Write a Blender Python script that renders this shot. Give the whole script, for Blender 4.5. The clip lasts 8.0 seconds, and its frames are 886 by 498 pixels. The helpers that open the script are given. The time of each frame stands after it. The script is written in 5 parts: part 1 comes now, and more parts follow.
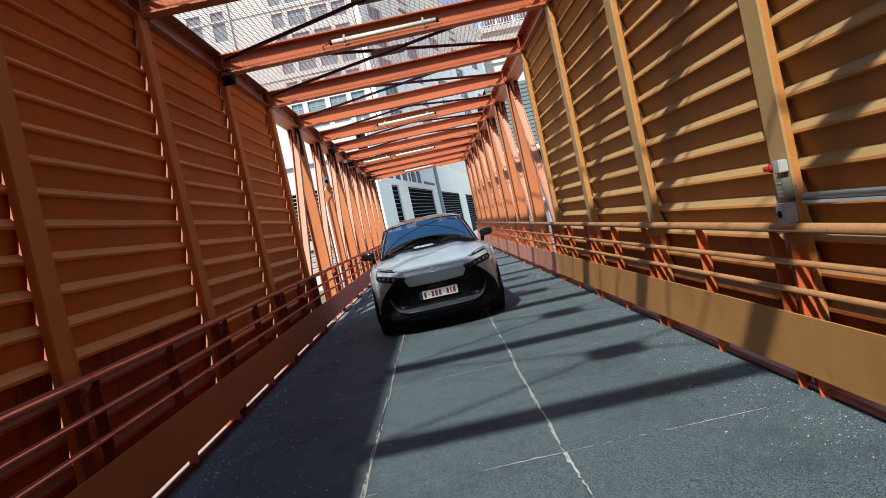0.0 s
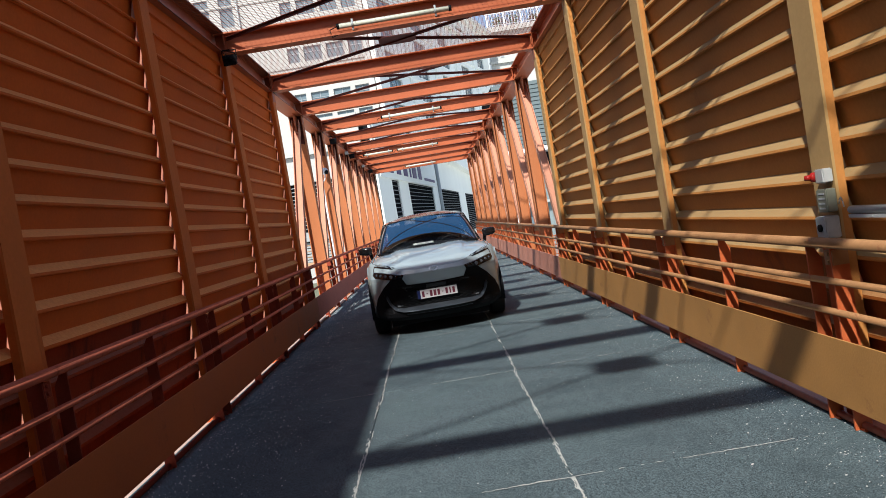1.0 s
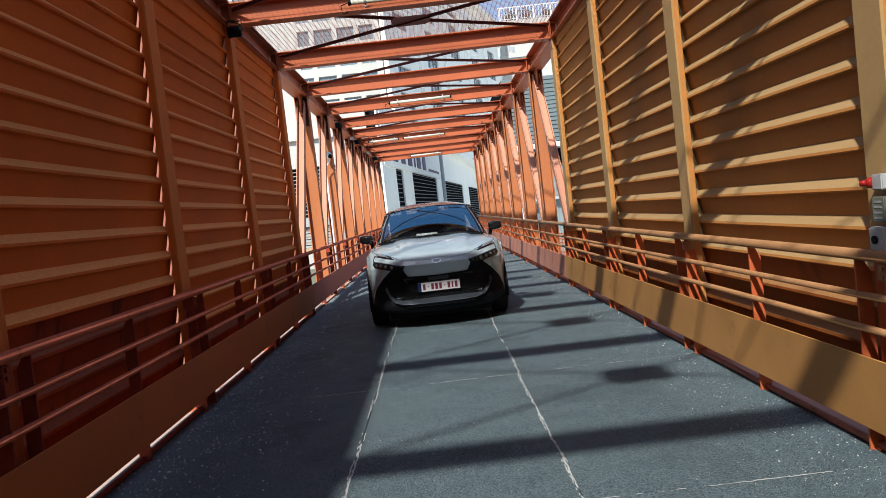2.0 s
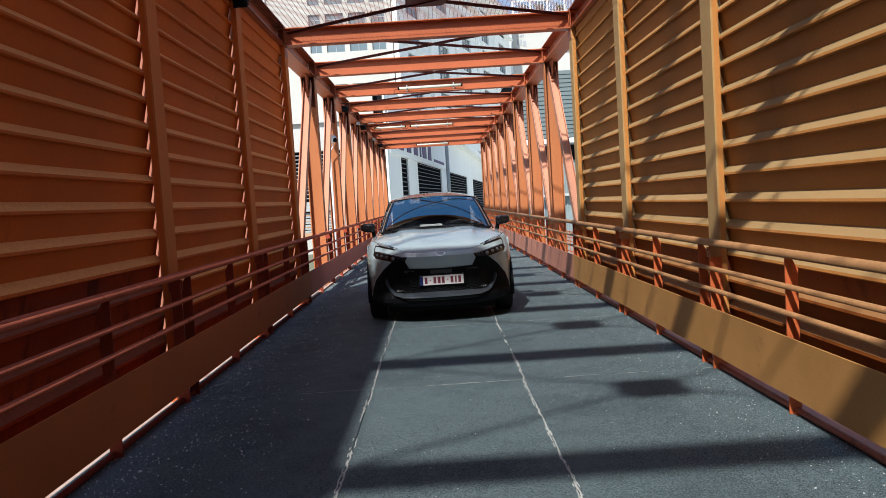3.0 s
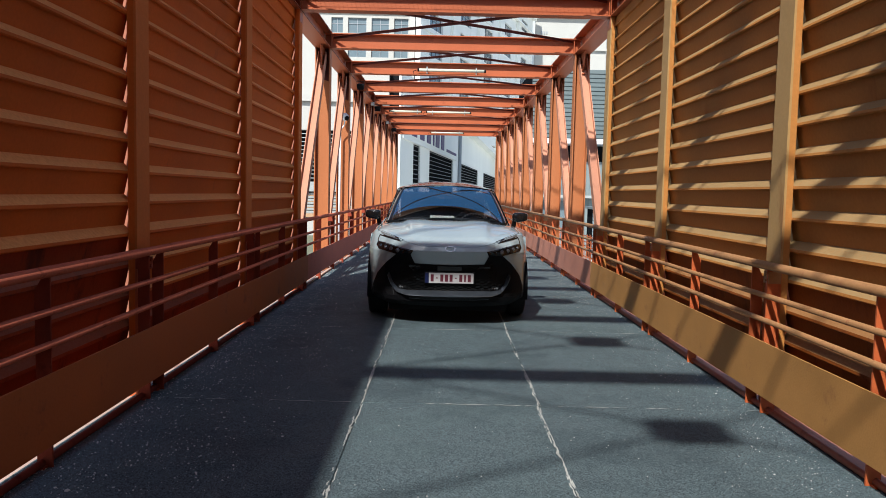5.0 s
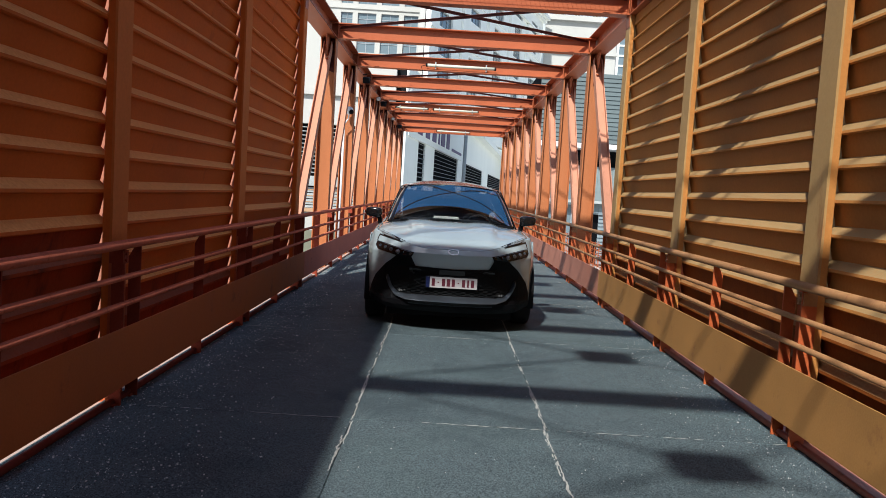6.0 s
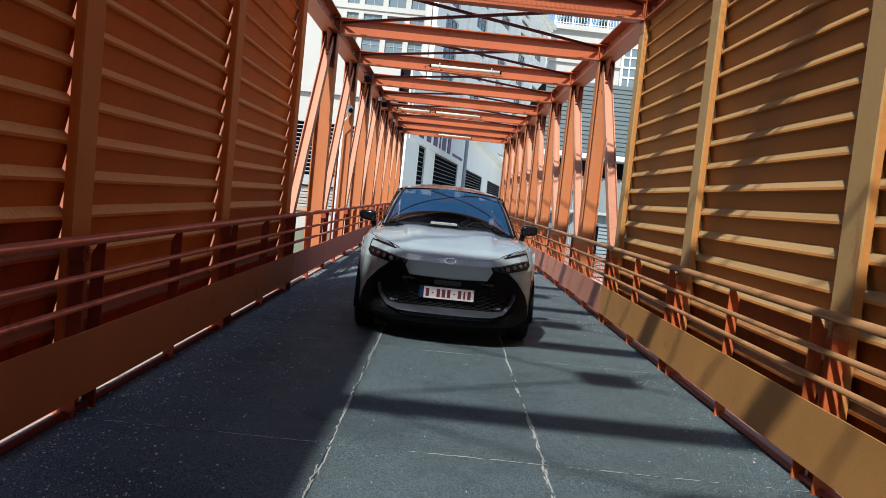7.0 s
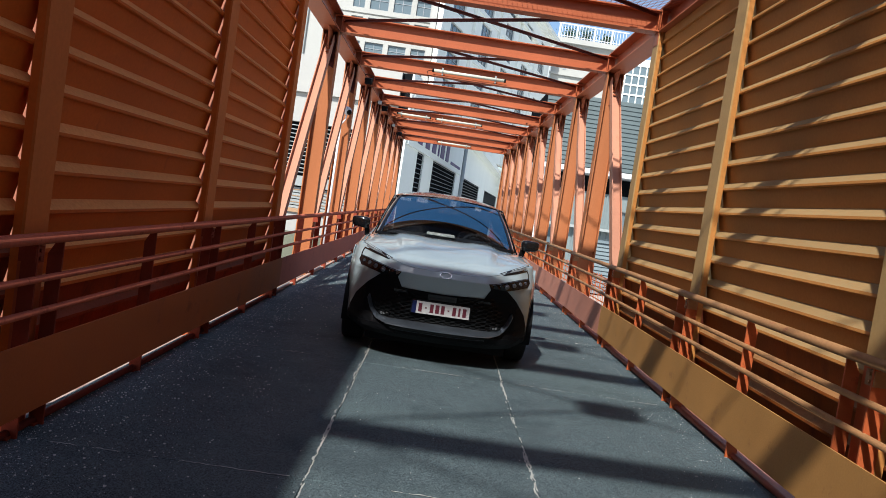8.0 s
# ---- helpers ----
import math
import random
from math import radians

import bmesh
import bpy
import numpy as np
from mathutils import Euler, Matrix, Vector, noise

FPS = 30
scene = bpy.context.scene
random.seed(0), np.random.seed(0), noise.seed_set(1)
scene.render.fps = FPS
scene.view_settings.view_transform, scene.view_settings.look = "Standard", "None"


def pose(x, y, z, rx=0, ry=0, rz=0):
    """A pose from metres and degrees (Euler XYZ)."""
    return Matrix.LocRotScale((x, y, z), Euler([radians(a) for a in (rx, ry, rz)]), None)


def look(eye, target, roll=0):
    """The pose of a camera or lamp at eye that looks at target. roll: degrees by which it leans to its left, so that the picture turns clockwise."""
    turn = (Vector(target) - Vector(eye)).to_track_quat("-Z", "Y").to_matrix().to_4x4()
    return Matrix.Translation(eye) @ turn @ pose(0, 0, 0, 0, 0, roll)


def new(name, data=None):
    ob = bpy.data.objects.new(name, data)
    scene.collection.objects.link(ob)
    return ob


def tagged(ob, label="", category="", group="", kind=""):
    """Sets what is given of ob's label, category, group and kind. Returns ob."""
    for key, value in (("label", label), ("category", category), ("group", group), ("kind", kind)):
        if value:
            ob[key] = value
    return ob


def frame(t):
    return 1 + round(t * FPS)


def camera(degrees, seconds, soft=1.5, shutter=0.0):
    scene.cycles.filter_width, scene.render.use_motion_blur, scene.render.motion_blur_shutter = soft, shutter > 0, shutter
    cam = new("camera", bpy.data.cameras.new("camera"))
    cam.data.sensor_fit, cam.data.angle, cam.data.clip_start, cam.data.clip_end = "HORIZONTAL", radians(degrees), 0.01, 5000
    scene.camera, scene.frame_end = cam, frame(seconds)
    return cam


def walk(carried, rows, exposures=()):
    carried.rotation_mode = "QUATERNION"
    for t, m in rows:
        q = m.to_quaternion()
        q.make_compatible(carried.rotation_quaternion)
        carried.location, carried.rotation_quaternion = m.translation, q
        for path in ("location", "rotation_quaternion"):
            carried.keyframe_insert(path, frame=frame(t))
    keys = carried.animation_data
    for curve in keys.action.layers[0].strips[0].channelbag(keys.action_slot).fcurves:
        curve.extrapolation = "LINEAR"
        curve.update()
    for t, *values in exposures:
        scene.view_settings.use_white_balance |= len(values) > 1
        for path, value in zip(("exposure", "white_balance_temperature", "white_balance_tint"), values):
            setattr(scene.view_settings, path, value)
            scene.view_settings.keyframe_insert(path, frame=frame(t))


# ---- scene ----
cam = camera(60.8, 8.0, soft=0.9)
METRES, EYE, TILT, LEAN, TURN = 3.45, 1.475, -0.28, -0.08, -0.3
ROWS = [
    (0.0, 0.0, 0.0, 0.0, -0.43, -1.97, 12.46),
    (0.5, -0.0067, 0.0533, 0.001, -0.55, -2.06, 11.08),
    (1.0, -0.0163, 0.1125, 0.0005, -0.6, -2.16, 9.61),
    (2.5, -0.0377, 0.2921, -0.0038, -0.39, -3.07, 5.12),
    (3.0, -0.0449, 0.356, -0.0037, -0.3, -3.35, 3.66),
    (3.5, -0.0511, 0.4156, -0.0046, -0.18, -3.58, 2.34),
    (4.0, -0.0564, 0.48, -0.0052, -0.05, -3.79, 1.02),
    (4.5, -0.0612, 0.5385, -0.0056, 0.11, -3.94, -0.13),
    (6.0, -0.0728, 0.7336, -0.0053, 0.52, -4.05, -3.46),
    (6.5, -0.0734, 0.7957, -0.0039, 0.51, -3.92, -4.51),
    (7.0, -0.0732, 0.8654, -0.004, 0.43, -3.7, -5.81),
    (7.5, -0.0759, 0.9282, -0.0011, 0.25, -3.42, -7.05),
    (8.0, -0.0816, 0.9954, 0.0006, 0.1, -3.06, -8.44),
]
walk(cam, [(t, pose(0, 0, EYE, TILT, LEAN, TURN) @ pose(METRES * x, METRES * y, METRES * z, 90 + pitch, roll, yaw)) for t, x, y, z, yaw, pitch, roll in ROWS],
     exposures=[(0.0, 0.66, 5960, 8), (8.0, 0.50, 5960, 8)])

# ---- sky and sun: sun high, from behind and to the left of the walk ----
SUN_FROM = Vector((-0.35, -0.885, 1.0)).normalized()
world = bpy.data.worlds.new("world")
scene.world = world
world.use_nodes = True
wn = world.node_tree.nodes
sky = wn.new("ShaderNodeTexSky")
sky.sky_type = "NISHITA"
sky.sun_disc = False
sky.dust_density = 1.2
sky.sun_elevation = math.asin(SUN_FROM.z)
sky.sun_rotation = math.atan2(SUN_FROM.x, SUN_FROM.y)
world.node_tree.links.new(sky.outputs["Color"], wn["Background"].inputs["Color"])
wn["Background"].inputs["Strength"].default_value = 0.11
sun_data = bpy.data.lights.new("sun", "SUN")
sun_data.energy = 5.0
sun_data.angle = radians(1.5)
sun_data.color = (1.0, 0.93, 0.82)
sun = new("sun", sun_data)
sun.matrix_world = look(SUN_FROM * 40, (0, 0, 0))

# ---- materials ----


def material(name, base, rough=0.6, metal=0.0, vary=0.15, scale=3.0, grain=40.0, bump=0.15, dirt=None, dirt_at=0.62, coat=0.0, per_piece=0.0, streak=0.0, dusty_toplight=None, spec=0.28):
    """Paint, metal, stone: two scales of variation, fine relief, dirt stains, a tint per piece."""
    m = bpy.data.materials.new(name)
    m.use_nodes = True
    n, l = m.node_tree.nodes, m.node_tree.links
    b = n["Principled BSDF"]
    b.inputs["Metallic"].default_value = metal
    b.inputs["Specular IOR Level"].default_value = spec
    b.inputs["Coat Weight"].default_value = coat
    b.inputs["Coat Roughness"].default_value = 0.05
    co = n.new("ShaderNodeTexCoord")
    geo = n.new("ShaderNodeNewGeometry")
    big = n.new("ShaderNodeTexNoise")
    big.inputs["Scale"].default_value = scale
    big.inputs["Detail"].default_value = 5
    small = n.new("ShaderNodeTexNoise")
    small.inputs["Scale"].default_value = grain
    small.inputs["Detail"].default_value = 6
    mp = n.new("ShaderNodeMapping")
    if streak:
        mp.inputs["Scale"].default_value = (1, 1, 1 / streak)
    l.new(geo.outputs["Position"], mp.inputs["Vector"])
    l.new(mp.outputs["Vector"], big.inputs["Vector"])
    l.new(geo.outputs["Position"], small.inputs["Vector"])
    mix = n.new("ShaderNodeMix")
    mix.data_type = "RGBA"
    dark = [c * (1 - vary) for c in base]
    light = [min(1, c * (1 + vary)) for c in base]
    mix.inputs["A"].default_value = (*dark, 1)
    mix.inputs["B"].default_value = (*light, 1)
    add = n.new("ShaderNodeMath")
    add.operation = "MULTIPLY_ADD"
    add.inputs[1].default_value = 0.35
    l.new(small.outputs["Fac"], add.inputs[0])
    half = n.new("ShaderNodeMath")
    half.operation = "MULTIPLY"
    half.inputs[1].default_value = 0.65
    l.new(big.outputs["Fac"], half.inputs[0])
    l.new(half.outputs[0], add.inputs[2])
    ramp = n.new("ShaderNodeMapRange")
    ramp.inputs["From Min"].default_value = 0.3
    ramp.inputs["From Max"].default_value = 0.7
    l.new(add.outputs[0], ramp.inputs["Value"])
    l.new(ramp.outputs["Result"], mix.inputs["Factor"])
    out = mix.outputs["Result"]
    if dirt is not None:
        stain = n.new("ShaderNodeTexNoise")
        stain.inputs["Scale"].default_value = scale * 1.7
        stain.inputs["Detail"].default_value = 9
        stain.inputs["Roughness"].default_value = 0.7
        off = n.new("ShaderNodeVectorMath")
        off.operation = "ADD"
        off.inputs[1].default_value = (7.3, 2.1, 4.4)
        l.new(mp.outputs["Vector"], off.inputs[0])
        l.new(off.outputs["Vector"], stain.inputs["Vector"])
        edge = n.new("ShaderNodeMapRange")
        edge.inputs["From Min"].default_value = dirt_at
        edge.inputs["From Max"].default_value = dirt_at + 0.12
        edge.inputs["To Max"].default_value = 0.75
        l.new(stain.outputs["Fac"], edge.inputs["Value"])
        dm = n.new("ShaderNodeMix")
        dm.data_type = "RGBA"
        dm.inputs["B"].default_value = (*dirt, 1)
        l.new(edge.outputs["Result"], dm.inputs["Factor"])
        l.new(out, dm.inputs["A"])
        out = dm.outputs["Result"]
    # upward faces paler: dust, with light from above put into the colour
    if dusty_toplight is not None:
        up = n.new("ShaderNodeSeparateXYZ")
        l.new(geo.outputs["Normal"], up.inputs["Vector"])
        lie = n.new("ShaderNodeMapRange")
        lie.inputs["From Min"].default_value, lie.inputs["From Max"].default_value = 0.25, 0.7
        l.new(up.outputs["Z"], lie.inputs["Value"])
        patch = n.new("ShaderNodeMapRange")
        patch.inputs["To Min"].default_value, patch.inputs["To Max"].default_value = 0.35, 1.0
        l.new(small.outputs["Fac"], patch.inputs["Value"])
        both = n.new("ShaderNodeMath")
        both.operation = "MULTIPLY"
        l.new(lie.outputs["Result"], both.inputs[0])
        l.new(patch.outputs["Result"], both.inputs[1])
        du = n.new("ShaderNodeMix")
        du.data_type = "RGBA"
        du.inputs["B"].default_value = (*dusty_toplight, 1)
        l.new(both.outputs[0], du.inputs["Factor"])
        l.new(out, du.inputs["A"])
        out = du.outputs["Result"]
    if per_piece:
        info = n.new("ShaderNodeObjectInfo")
        hs = n.new("ShaderNodeHueSaturation")
        mr = n.new("ShaderNodeMapRange")
        mr.inputs["To Min"].default_value = 1 - per_piece
        mr.inputs["To Max"].default_value = 1 + per_piece
        l.new(info.outputs["Random"], mr.inputs["Value"])
        l.new(mr.outputs["Result"], hs.inputs["Value"])
        l.new(out, hs.inputs["Color"])
        out = hs.outputs["Color"]
    l.new(out, b.inputs["Base Color"])
    rr = n.new("ShaderNodeMapRange")
    rr.inputs["To Min"].default_value = max(0.02, rough - 0.1)
    rr.inputs["To Max"].default_value = min(1, rough + 0.1)
    l.new(big.outputs["Fac"], rr.inputs["Value"])
    l.new(rr.outputs["Result"], b.inputs["Roughness"])
    if bump:
        bp = n.new("ShaderNodeBump")
        bp.inputs["Strength"].default_value = bump
        bp.inputs["Distance"].default_value = 0.004
        l.new(small.outputs["Fac"], bp.inputs["Height"])
        l.new(bp.outputs["Normal"], b.inputs["Normal"])
    return m


def glass(name, tint, rough=0.02, alpha_mix=0.35):
    """Window glass: glossy coat over a partly clear, tinted pane."""
    m = bpy.data.materials.new(name)
    m.use_nodes = True
    n, l = m.node_tree.nodes, m.node_tree.links
    b = n["Principled BSDF"]
    b.inputs["Base Color"].default_value = (*tint, 1)
    b.inputs["Roughness"].default_value = rough
    b.inputs["Transmission Weight"].default_value = alpha_mix
    b.inputs["IOR"].default_value = 1.5
    no = n.new("ShaderNodeTexNoise")
    no.inputs["Scale"].default_value = 0.6
    bp = n.new("ShaderNodeBump")
    bp.inputs["Strength"].default_value = 0.03
    l.new(no.outputs["Fac"], bp.inputs["Height"])
    l.new(bp.outputs["Normal"], b.inputs["Normal"])
    return m


ORANGE = material("orange_paint", (0.38, 0.133, 0.048), 0.55, vary=0.10, scale=2.2, dirt=(0.30, 0.075, 0.03), dirt_at=0.60, streak=4.0)
BEAM = material("orange_beam_paint", (0.37, 0.098, 0.036), 0.5, vary=0.12, scale=1.6, dirt=(0.16, 0.03, 0.015), dirt_at=0.60)
DARKRED = material("dark_red_paint", (0.10, 0.020, 0.013), 0.5, vary=0.2, scale=4.0, dirt=(0.07, 0.015, 0.01))
OCHRE = material("ochre_paint", (0.48, 0.205, 0.054), 0.7, vary=0.14, scale=1.4, grain=45, bump=0.25, dirt=(0.30, 0.10, 0.03), dirt_at=0.66, per_piece=0.06, streak=3.0, dusty_toplight=(0.295, 0.236, 0.122), spec=0.12)
RUSSET = material("russet_paint", (0.60, 0.137, 0.020), 0.7, vary=0.14, scale=1.4, grain=45, bump=0.12, dirt=(0.30, 0.075, 0.018), dirt_at=0.62, per_piece=0.06, streak=3.0, dusty_toplight=(1.0, 0.50, 0.165), spec=0.10)
# darker copies for the low slats: grime, with shade put into the colour
SHADED_GRIMY_RED = material("shaded_grimy_red_paint", (0.34, 0.050, 0.013), 0.6, vary=0.2, scale=1.8, grain=45, bump=0.25, dirt=(0.07, 0.02, 0.012), dirt_at=0.52, per_piece=0.06, streak=3.0, dusty_toplight=(0.32, 0.125, 0.07), spec=0.06)
SHADED_GRIMY_OCHRE = material("shaded_grimy_ochre_paint", (0.26, 0.075, 0.014), 0.6, vary=0.18, scale=1.8, grain=45, bump=0.25, dirt=(0.13, 0.035, 0.015), dirt_at=0.54, per_piece=0.06, streak=3.0, dusty_toplight=(0.36, 0.20, 0.085), spec=0.12)
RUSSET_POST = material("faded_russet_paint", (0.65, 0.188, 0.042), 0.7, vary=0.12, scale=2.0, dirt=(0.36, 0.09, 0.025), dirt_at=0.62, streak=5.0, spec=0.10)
PRIMER = material("faded_pink_primer", (0.37, 0.145, 0.088), 0.6, vary=0.10, scale=3.0)
OCHRE_POST = material("faded_ochre_paint", (0.41, 0.255, 0.10), 0.6, vary=0.12, scale=2.0, dirt=(0.24, 0.09, 0.03), dirt_at=0.6, streak=5.0)
FASCIA = material("ochre_fascia_paint", (0.40, 0.198, 0.058), 0.6, vary=0.13, scale=2.6, grain=90, bump=0.25, dirt=(0.24, 0.10, 0.04), dirt_at=0.60)
RUSSET_PLATE = material("russet_plate_paint", (0.44, 0.114, 0.023), 0.6, vary=0.12, scale=2.0, grain=60, dirt=(0.17, 0.05, 0.02), dirt_at=0.60)
PINK = material("faded_red_fascia_paint", (0.47, 0.196, 0.130), 0.6, vary=0.10, scale=2.0, dirt=(0.22, 0.07, 0.05), dirt_at=0.62)
RAIL = material("red_orange_rail_paint", (0.33, 0.168, 0.072), 0.5, vary=0.15, scale=5.0, dirt=(0.22, 0.06, 0.035), dirt_at=0.58)
REDRAIL = material("dull_red_rail_paint", (0.58, 0.165, 0.098), 0.85, vary=0.15, scale=5.0, dirt=(0.20, 0.045, 0.025), dirt_at=0.58, spec=0.06)

KERBRED = material("scuffed_red_kerb_paint", (0.34, 0.115, 0.075), 0.6, vary=0.18, scale=6.0, dirt=(0.14, 0.05, 0.035), dirt_at=0.55)
# left stanchions, brackets and feet: red with their shade put into it
SHADEPLATE = material("shaded_red_plate_paint", (0.26, 0.052, 0.028), 0.8, vary=0.15, scale=5.0, dirt=(0.12, 0.03, 0.02), dirt_at=0.58, spec=0.06)
# left-hand copy of PINK, redder to offset the bluish shade there
PLUM = material("left_plum_red_plate_paint", (0.58, 0.192, 0.128), 0.7, vary=0.12, scale=2.0, dirt=(0.26, 0.08, 0.055), dirt_at=0.60, spec=0.10)
# near part of the left kerb, with its shade put into the colour
KERBSHADE = material("shaded_dark_red_kerb_paint", (0.15, 0.036, 0.027), 0.9, vary=0.18, scale=6.0, dirt=(0.07, 0.02, 0.018), dirt_at=0.55, spec=0.04)
CHORD = material("pale_pink_chord_paint", (0.40, 0.285, 0.235), 0.7, vary=0.18, scale=3.0, dirt=(0.25, 0.10, 0.07), dirt_at=0.55)


def asphalt(name):
    """Worn asphalt: dark binder, pale aggregate chips, large stains and scuffs."""
    m = bpy.data.materials.new(name)
    m.use_nodes = True
    n, l = m.node_tree.nodes, m.node_tree.links
    b = n["Principled BSDF"]
    geo = n.new("ShaderNodeNewGeometry")

    def noise_at(scale, detail, rough=0.6):
        t = n.new("ShaderNodeTexNoise")
        t.inputs["Scale"].default_value, t.inputs["Detail"].default_value, t.inputs["Roughness"].default_value = scale, detail, rough
        l.new(geo.outputs["Position"], t.inputs["Vector"])
        return t.outputs["Fac"]

    def remap(v, a, c, lo, hi):
        r = n.new("ShaderNodeMapRange")
        for k, x in (("From Min", a), ("From Max", c), ("To Min", lo), ("To Max", hi)):
            r.inputs[k].default_value = x
        l.new(v, r.inputs["Value"])
        return r.outputs["Result"]

    def mixed(a, c, fac):
        x = n.new("ShaderNodeMix")
        x.data_type = "RGBA"
        for key, v in (("A", a), ("B", c)):
            if isinstance(v, tuple):
                x.inputs[key].default_value = (*v, 1)
            else:
                l.new(v, x.inputs[key])
        l.new(fac, x.inputs["Factor"])
        return x.outputs["Result"]
    b.inputs["Specular IOR Level"].default_value = 0.16
    cells = n.new("ShaderNodeTexVoronoi")
    cells.inputs["Scale"].default_value = 210
    l.new(geo.outputs["Position"], cells.inputs["Vector"])
    cell = n.new("ShaderNodeSeparateColor")
    l.new(cells.outputs["Color"], cell.inputs["Color"])
    both = n.new("ShaderNodeMath")
    both.operation = "MULTIPLY_ADD"
    both.inputs[1].default_value = 0.42
    l.new(cell.outputs["Green"], both.inputs[0])
    rest = n.new("ShaderNodeMath")
    rest.operation = "MULTIPLY"
    rest.inputs[1].default_value = 0.58
    l.new(noise_at(90, 5, 0.8), rest.inputs[0])
    l.new(rest.outputs[0], both.inputs[2])
    grain = both.outputs[0]
    col = mixed((0.005, 0.008, 0.010), (0.156, 0.205, 0.223), remap(grain, 0.28, 0.74, 0, 1))
    col = mixed(col, (0.104, 0.142, 0.143), remap(noise_at(0.55, 6, 0.6), 0.48, 0.70, 0, 0.45))
    col = mixed(col, (0.025, 0.036, 0.043), remap(noise_at(0.9, 8, 0.65), 0.50, 0.72, 0, 0.55))
    col = mixed(col, (0.12, 0.155, 0.168), remap(noise_at(2.3, 9, 0.75), 0.58, 0.74, 0, 0.45))
    vor = n.new("ShaderNodeTexVoronoi")
    vor.inputs["Scale"].default_value = 70
    l.new(geo.outputs["Position"], vor.inputs["Vector"])
    chip = n.new("ShaderNodeMath")
    chip.operation = "MULTIPLY"
    l.new(remap(vor.outputs["Distance"], 0.10, 0.20, 1, 0), chip.inputs[0])
    sep = n.new("ShaderNodeSeparateColor")
    l.new(vor.outputs["Color"], sep.inputs["Color"])
    l.new(remap(sep.outputs["Red"], 0.86, 0.93, 0, 0.6), chip.inputs[1])
    col = mixed(col, (0.38, 0.38, 0.36), chip.outputs[0])
    l.new(col, b.inputs["Base Color"])
    l.new(remap(noise_at(3.0, 5), 0.3, 0.7, 0.62, 0.85), b.inputs["Roughness"])
    bp = n.new("ShaderNodeBump")
    bp.inputs["Strength"].default_value = 0.3
    bp.inputs["Distance"].default_value = 0.004
    l.new(grain, bp.inputs["Height"])
    l.new(bp.outputs["Normal"], b.inputs["Normal"])
    return m


ASPHALT = asphalt("worn_asphalt")
SEAL = material("pale_joint_sealant", (0.44, 0.44, 0.41), 0.85, vary=0.3, scale=20, grain=120, bump=0.3)
FLECK = material("pale_flecks", (0.54, 0.53, 0.50), 0.8, vary=0.3, scale=9)
WIRE = material("red_coated_wire", (0.25, 0.105, 0.08), 0.5, vary=0.2, scale=6)
STANCHION = material("orange_stanchion_paint", (0.47, 0.108, 0.034), 0.5, vary=0.12, scale=6.0, dirt=(0.24, 0.05, 0.025), dirt_at=0.6)
# pale render darkened for sunlit buildings; the shaded wing uses brighter WHITE
DIMMED = material("dimmed_pale_render", (0.43, 0.425, 0.395), 0.85, vary=0.07, scale=0.25, grain=8, dirt=(0.38, 0.36, 0.33), dirt_at=0.64, streak=3.0)
FRAMEGREY = material("grey_window_frame", (0.30, 0.32, 0.34), 0.5, vary=0.05, scale=2)
FOLIAGE = material("green_foliage", (0.06, 0.10, 0.035), 0.7, vary=0.4, scale=3)
WHITE = material("white_render", (0.86, 0.88, 0.82), 0.8, vary=0.05, scale=0.25, grain=8, dirt=(0.45, 0.44, 0.42), dirt_at=0.66, streak=3.0)
BLADEGREY = material("grey_louvre_blade", (0.16, 0.165, 0.165), 0.5, vary=0.1, scale=2)
# black backing: the dark inside openings and recesses is put into its colour
SHADEBLACK = material("dark_shade_backing", (0.012, 0.013, 0.015), 0.95, vary=0.2, scale=2, spec=0.0)
BRACEPINK = material("pink_orange_brace_paint", (0.45, 0.205, 0.125), 0.6, vary=0.10, scale=2.2, dirt=(0.34, 0.12, 0.06), dirt_at=0.60, streak=4.0)
PALE = material("pale_render", (0.42, 0.41, 0.38), 0.85, vary=0.06, scale=0.25, grain=8, dirt=(0.45, 0.43, 0.40), dirt_at=0.66, streak=3.0)
# base colour raised so that the sunlit ground bounces light onto shaded walls
PAVING = material("pale_street_paving", (0.52, 0.515, 0.49), 0.9, vary=0.15, scale=0.3, grain=20, bump=0.2)
RIBBED = material("grey_green_sheet_metal", (0.19, 0.225, 0.225), 0.5, vary=0.1, scale=0.8)
CLADPALE = material("pale_blue_grey_slat", (0.17, 0.21, 0.225), 0.5, vary=0.1, scale=1.5)
MOSSY = material("olive_grey_render", (0.14, 0.145, 0.105), 0.9, vary=0.2, scale=0.7, grain=12, dirt=(0.09, 0.10, 0.06), dirt_at=0.6, streak=2.0)
BUFF = material("faded_orange_strip", (0.42, 0.26, 0.15), 0.7, vary=0.12, scale=1.5)
NETORANGE = material("orange_net_plastic", (0.62, 0.17, 0.06), 0.45, vary=0.12, scale=9)
GREYCLAD = material("blue_grey_cladding", (0.095, 0.12, 0.122), 0.5, vary=0.12, scale=0.8)
CONCRETE = material("grey_concrete", (0.30, 0.31, 0.31), 0.85, vary=0.2, scale=0.6, grain=30, bump=0.3)
GREYMETAL = material("grey_enamel", (0.34, 0.36, 0.35), 0.45, vary=0.1, scale=8)
BLACKPL = material("black_plastic", (0.005, 0.005, 0.006), 0.55, vary=0.2, scale=20, bump=0.05)
BLACKPL.node_tree.nodes["Principled BSDF"].inputs["Specular IOR Level"].default_value = 0.10
TUBE = material("clear_tube_cover", (0.56, 0.555, 0.44), 0.25, vary=0.05, scale=9, bump=0.0)
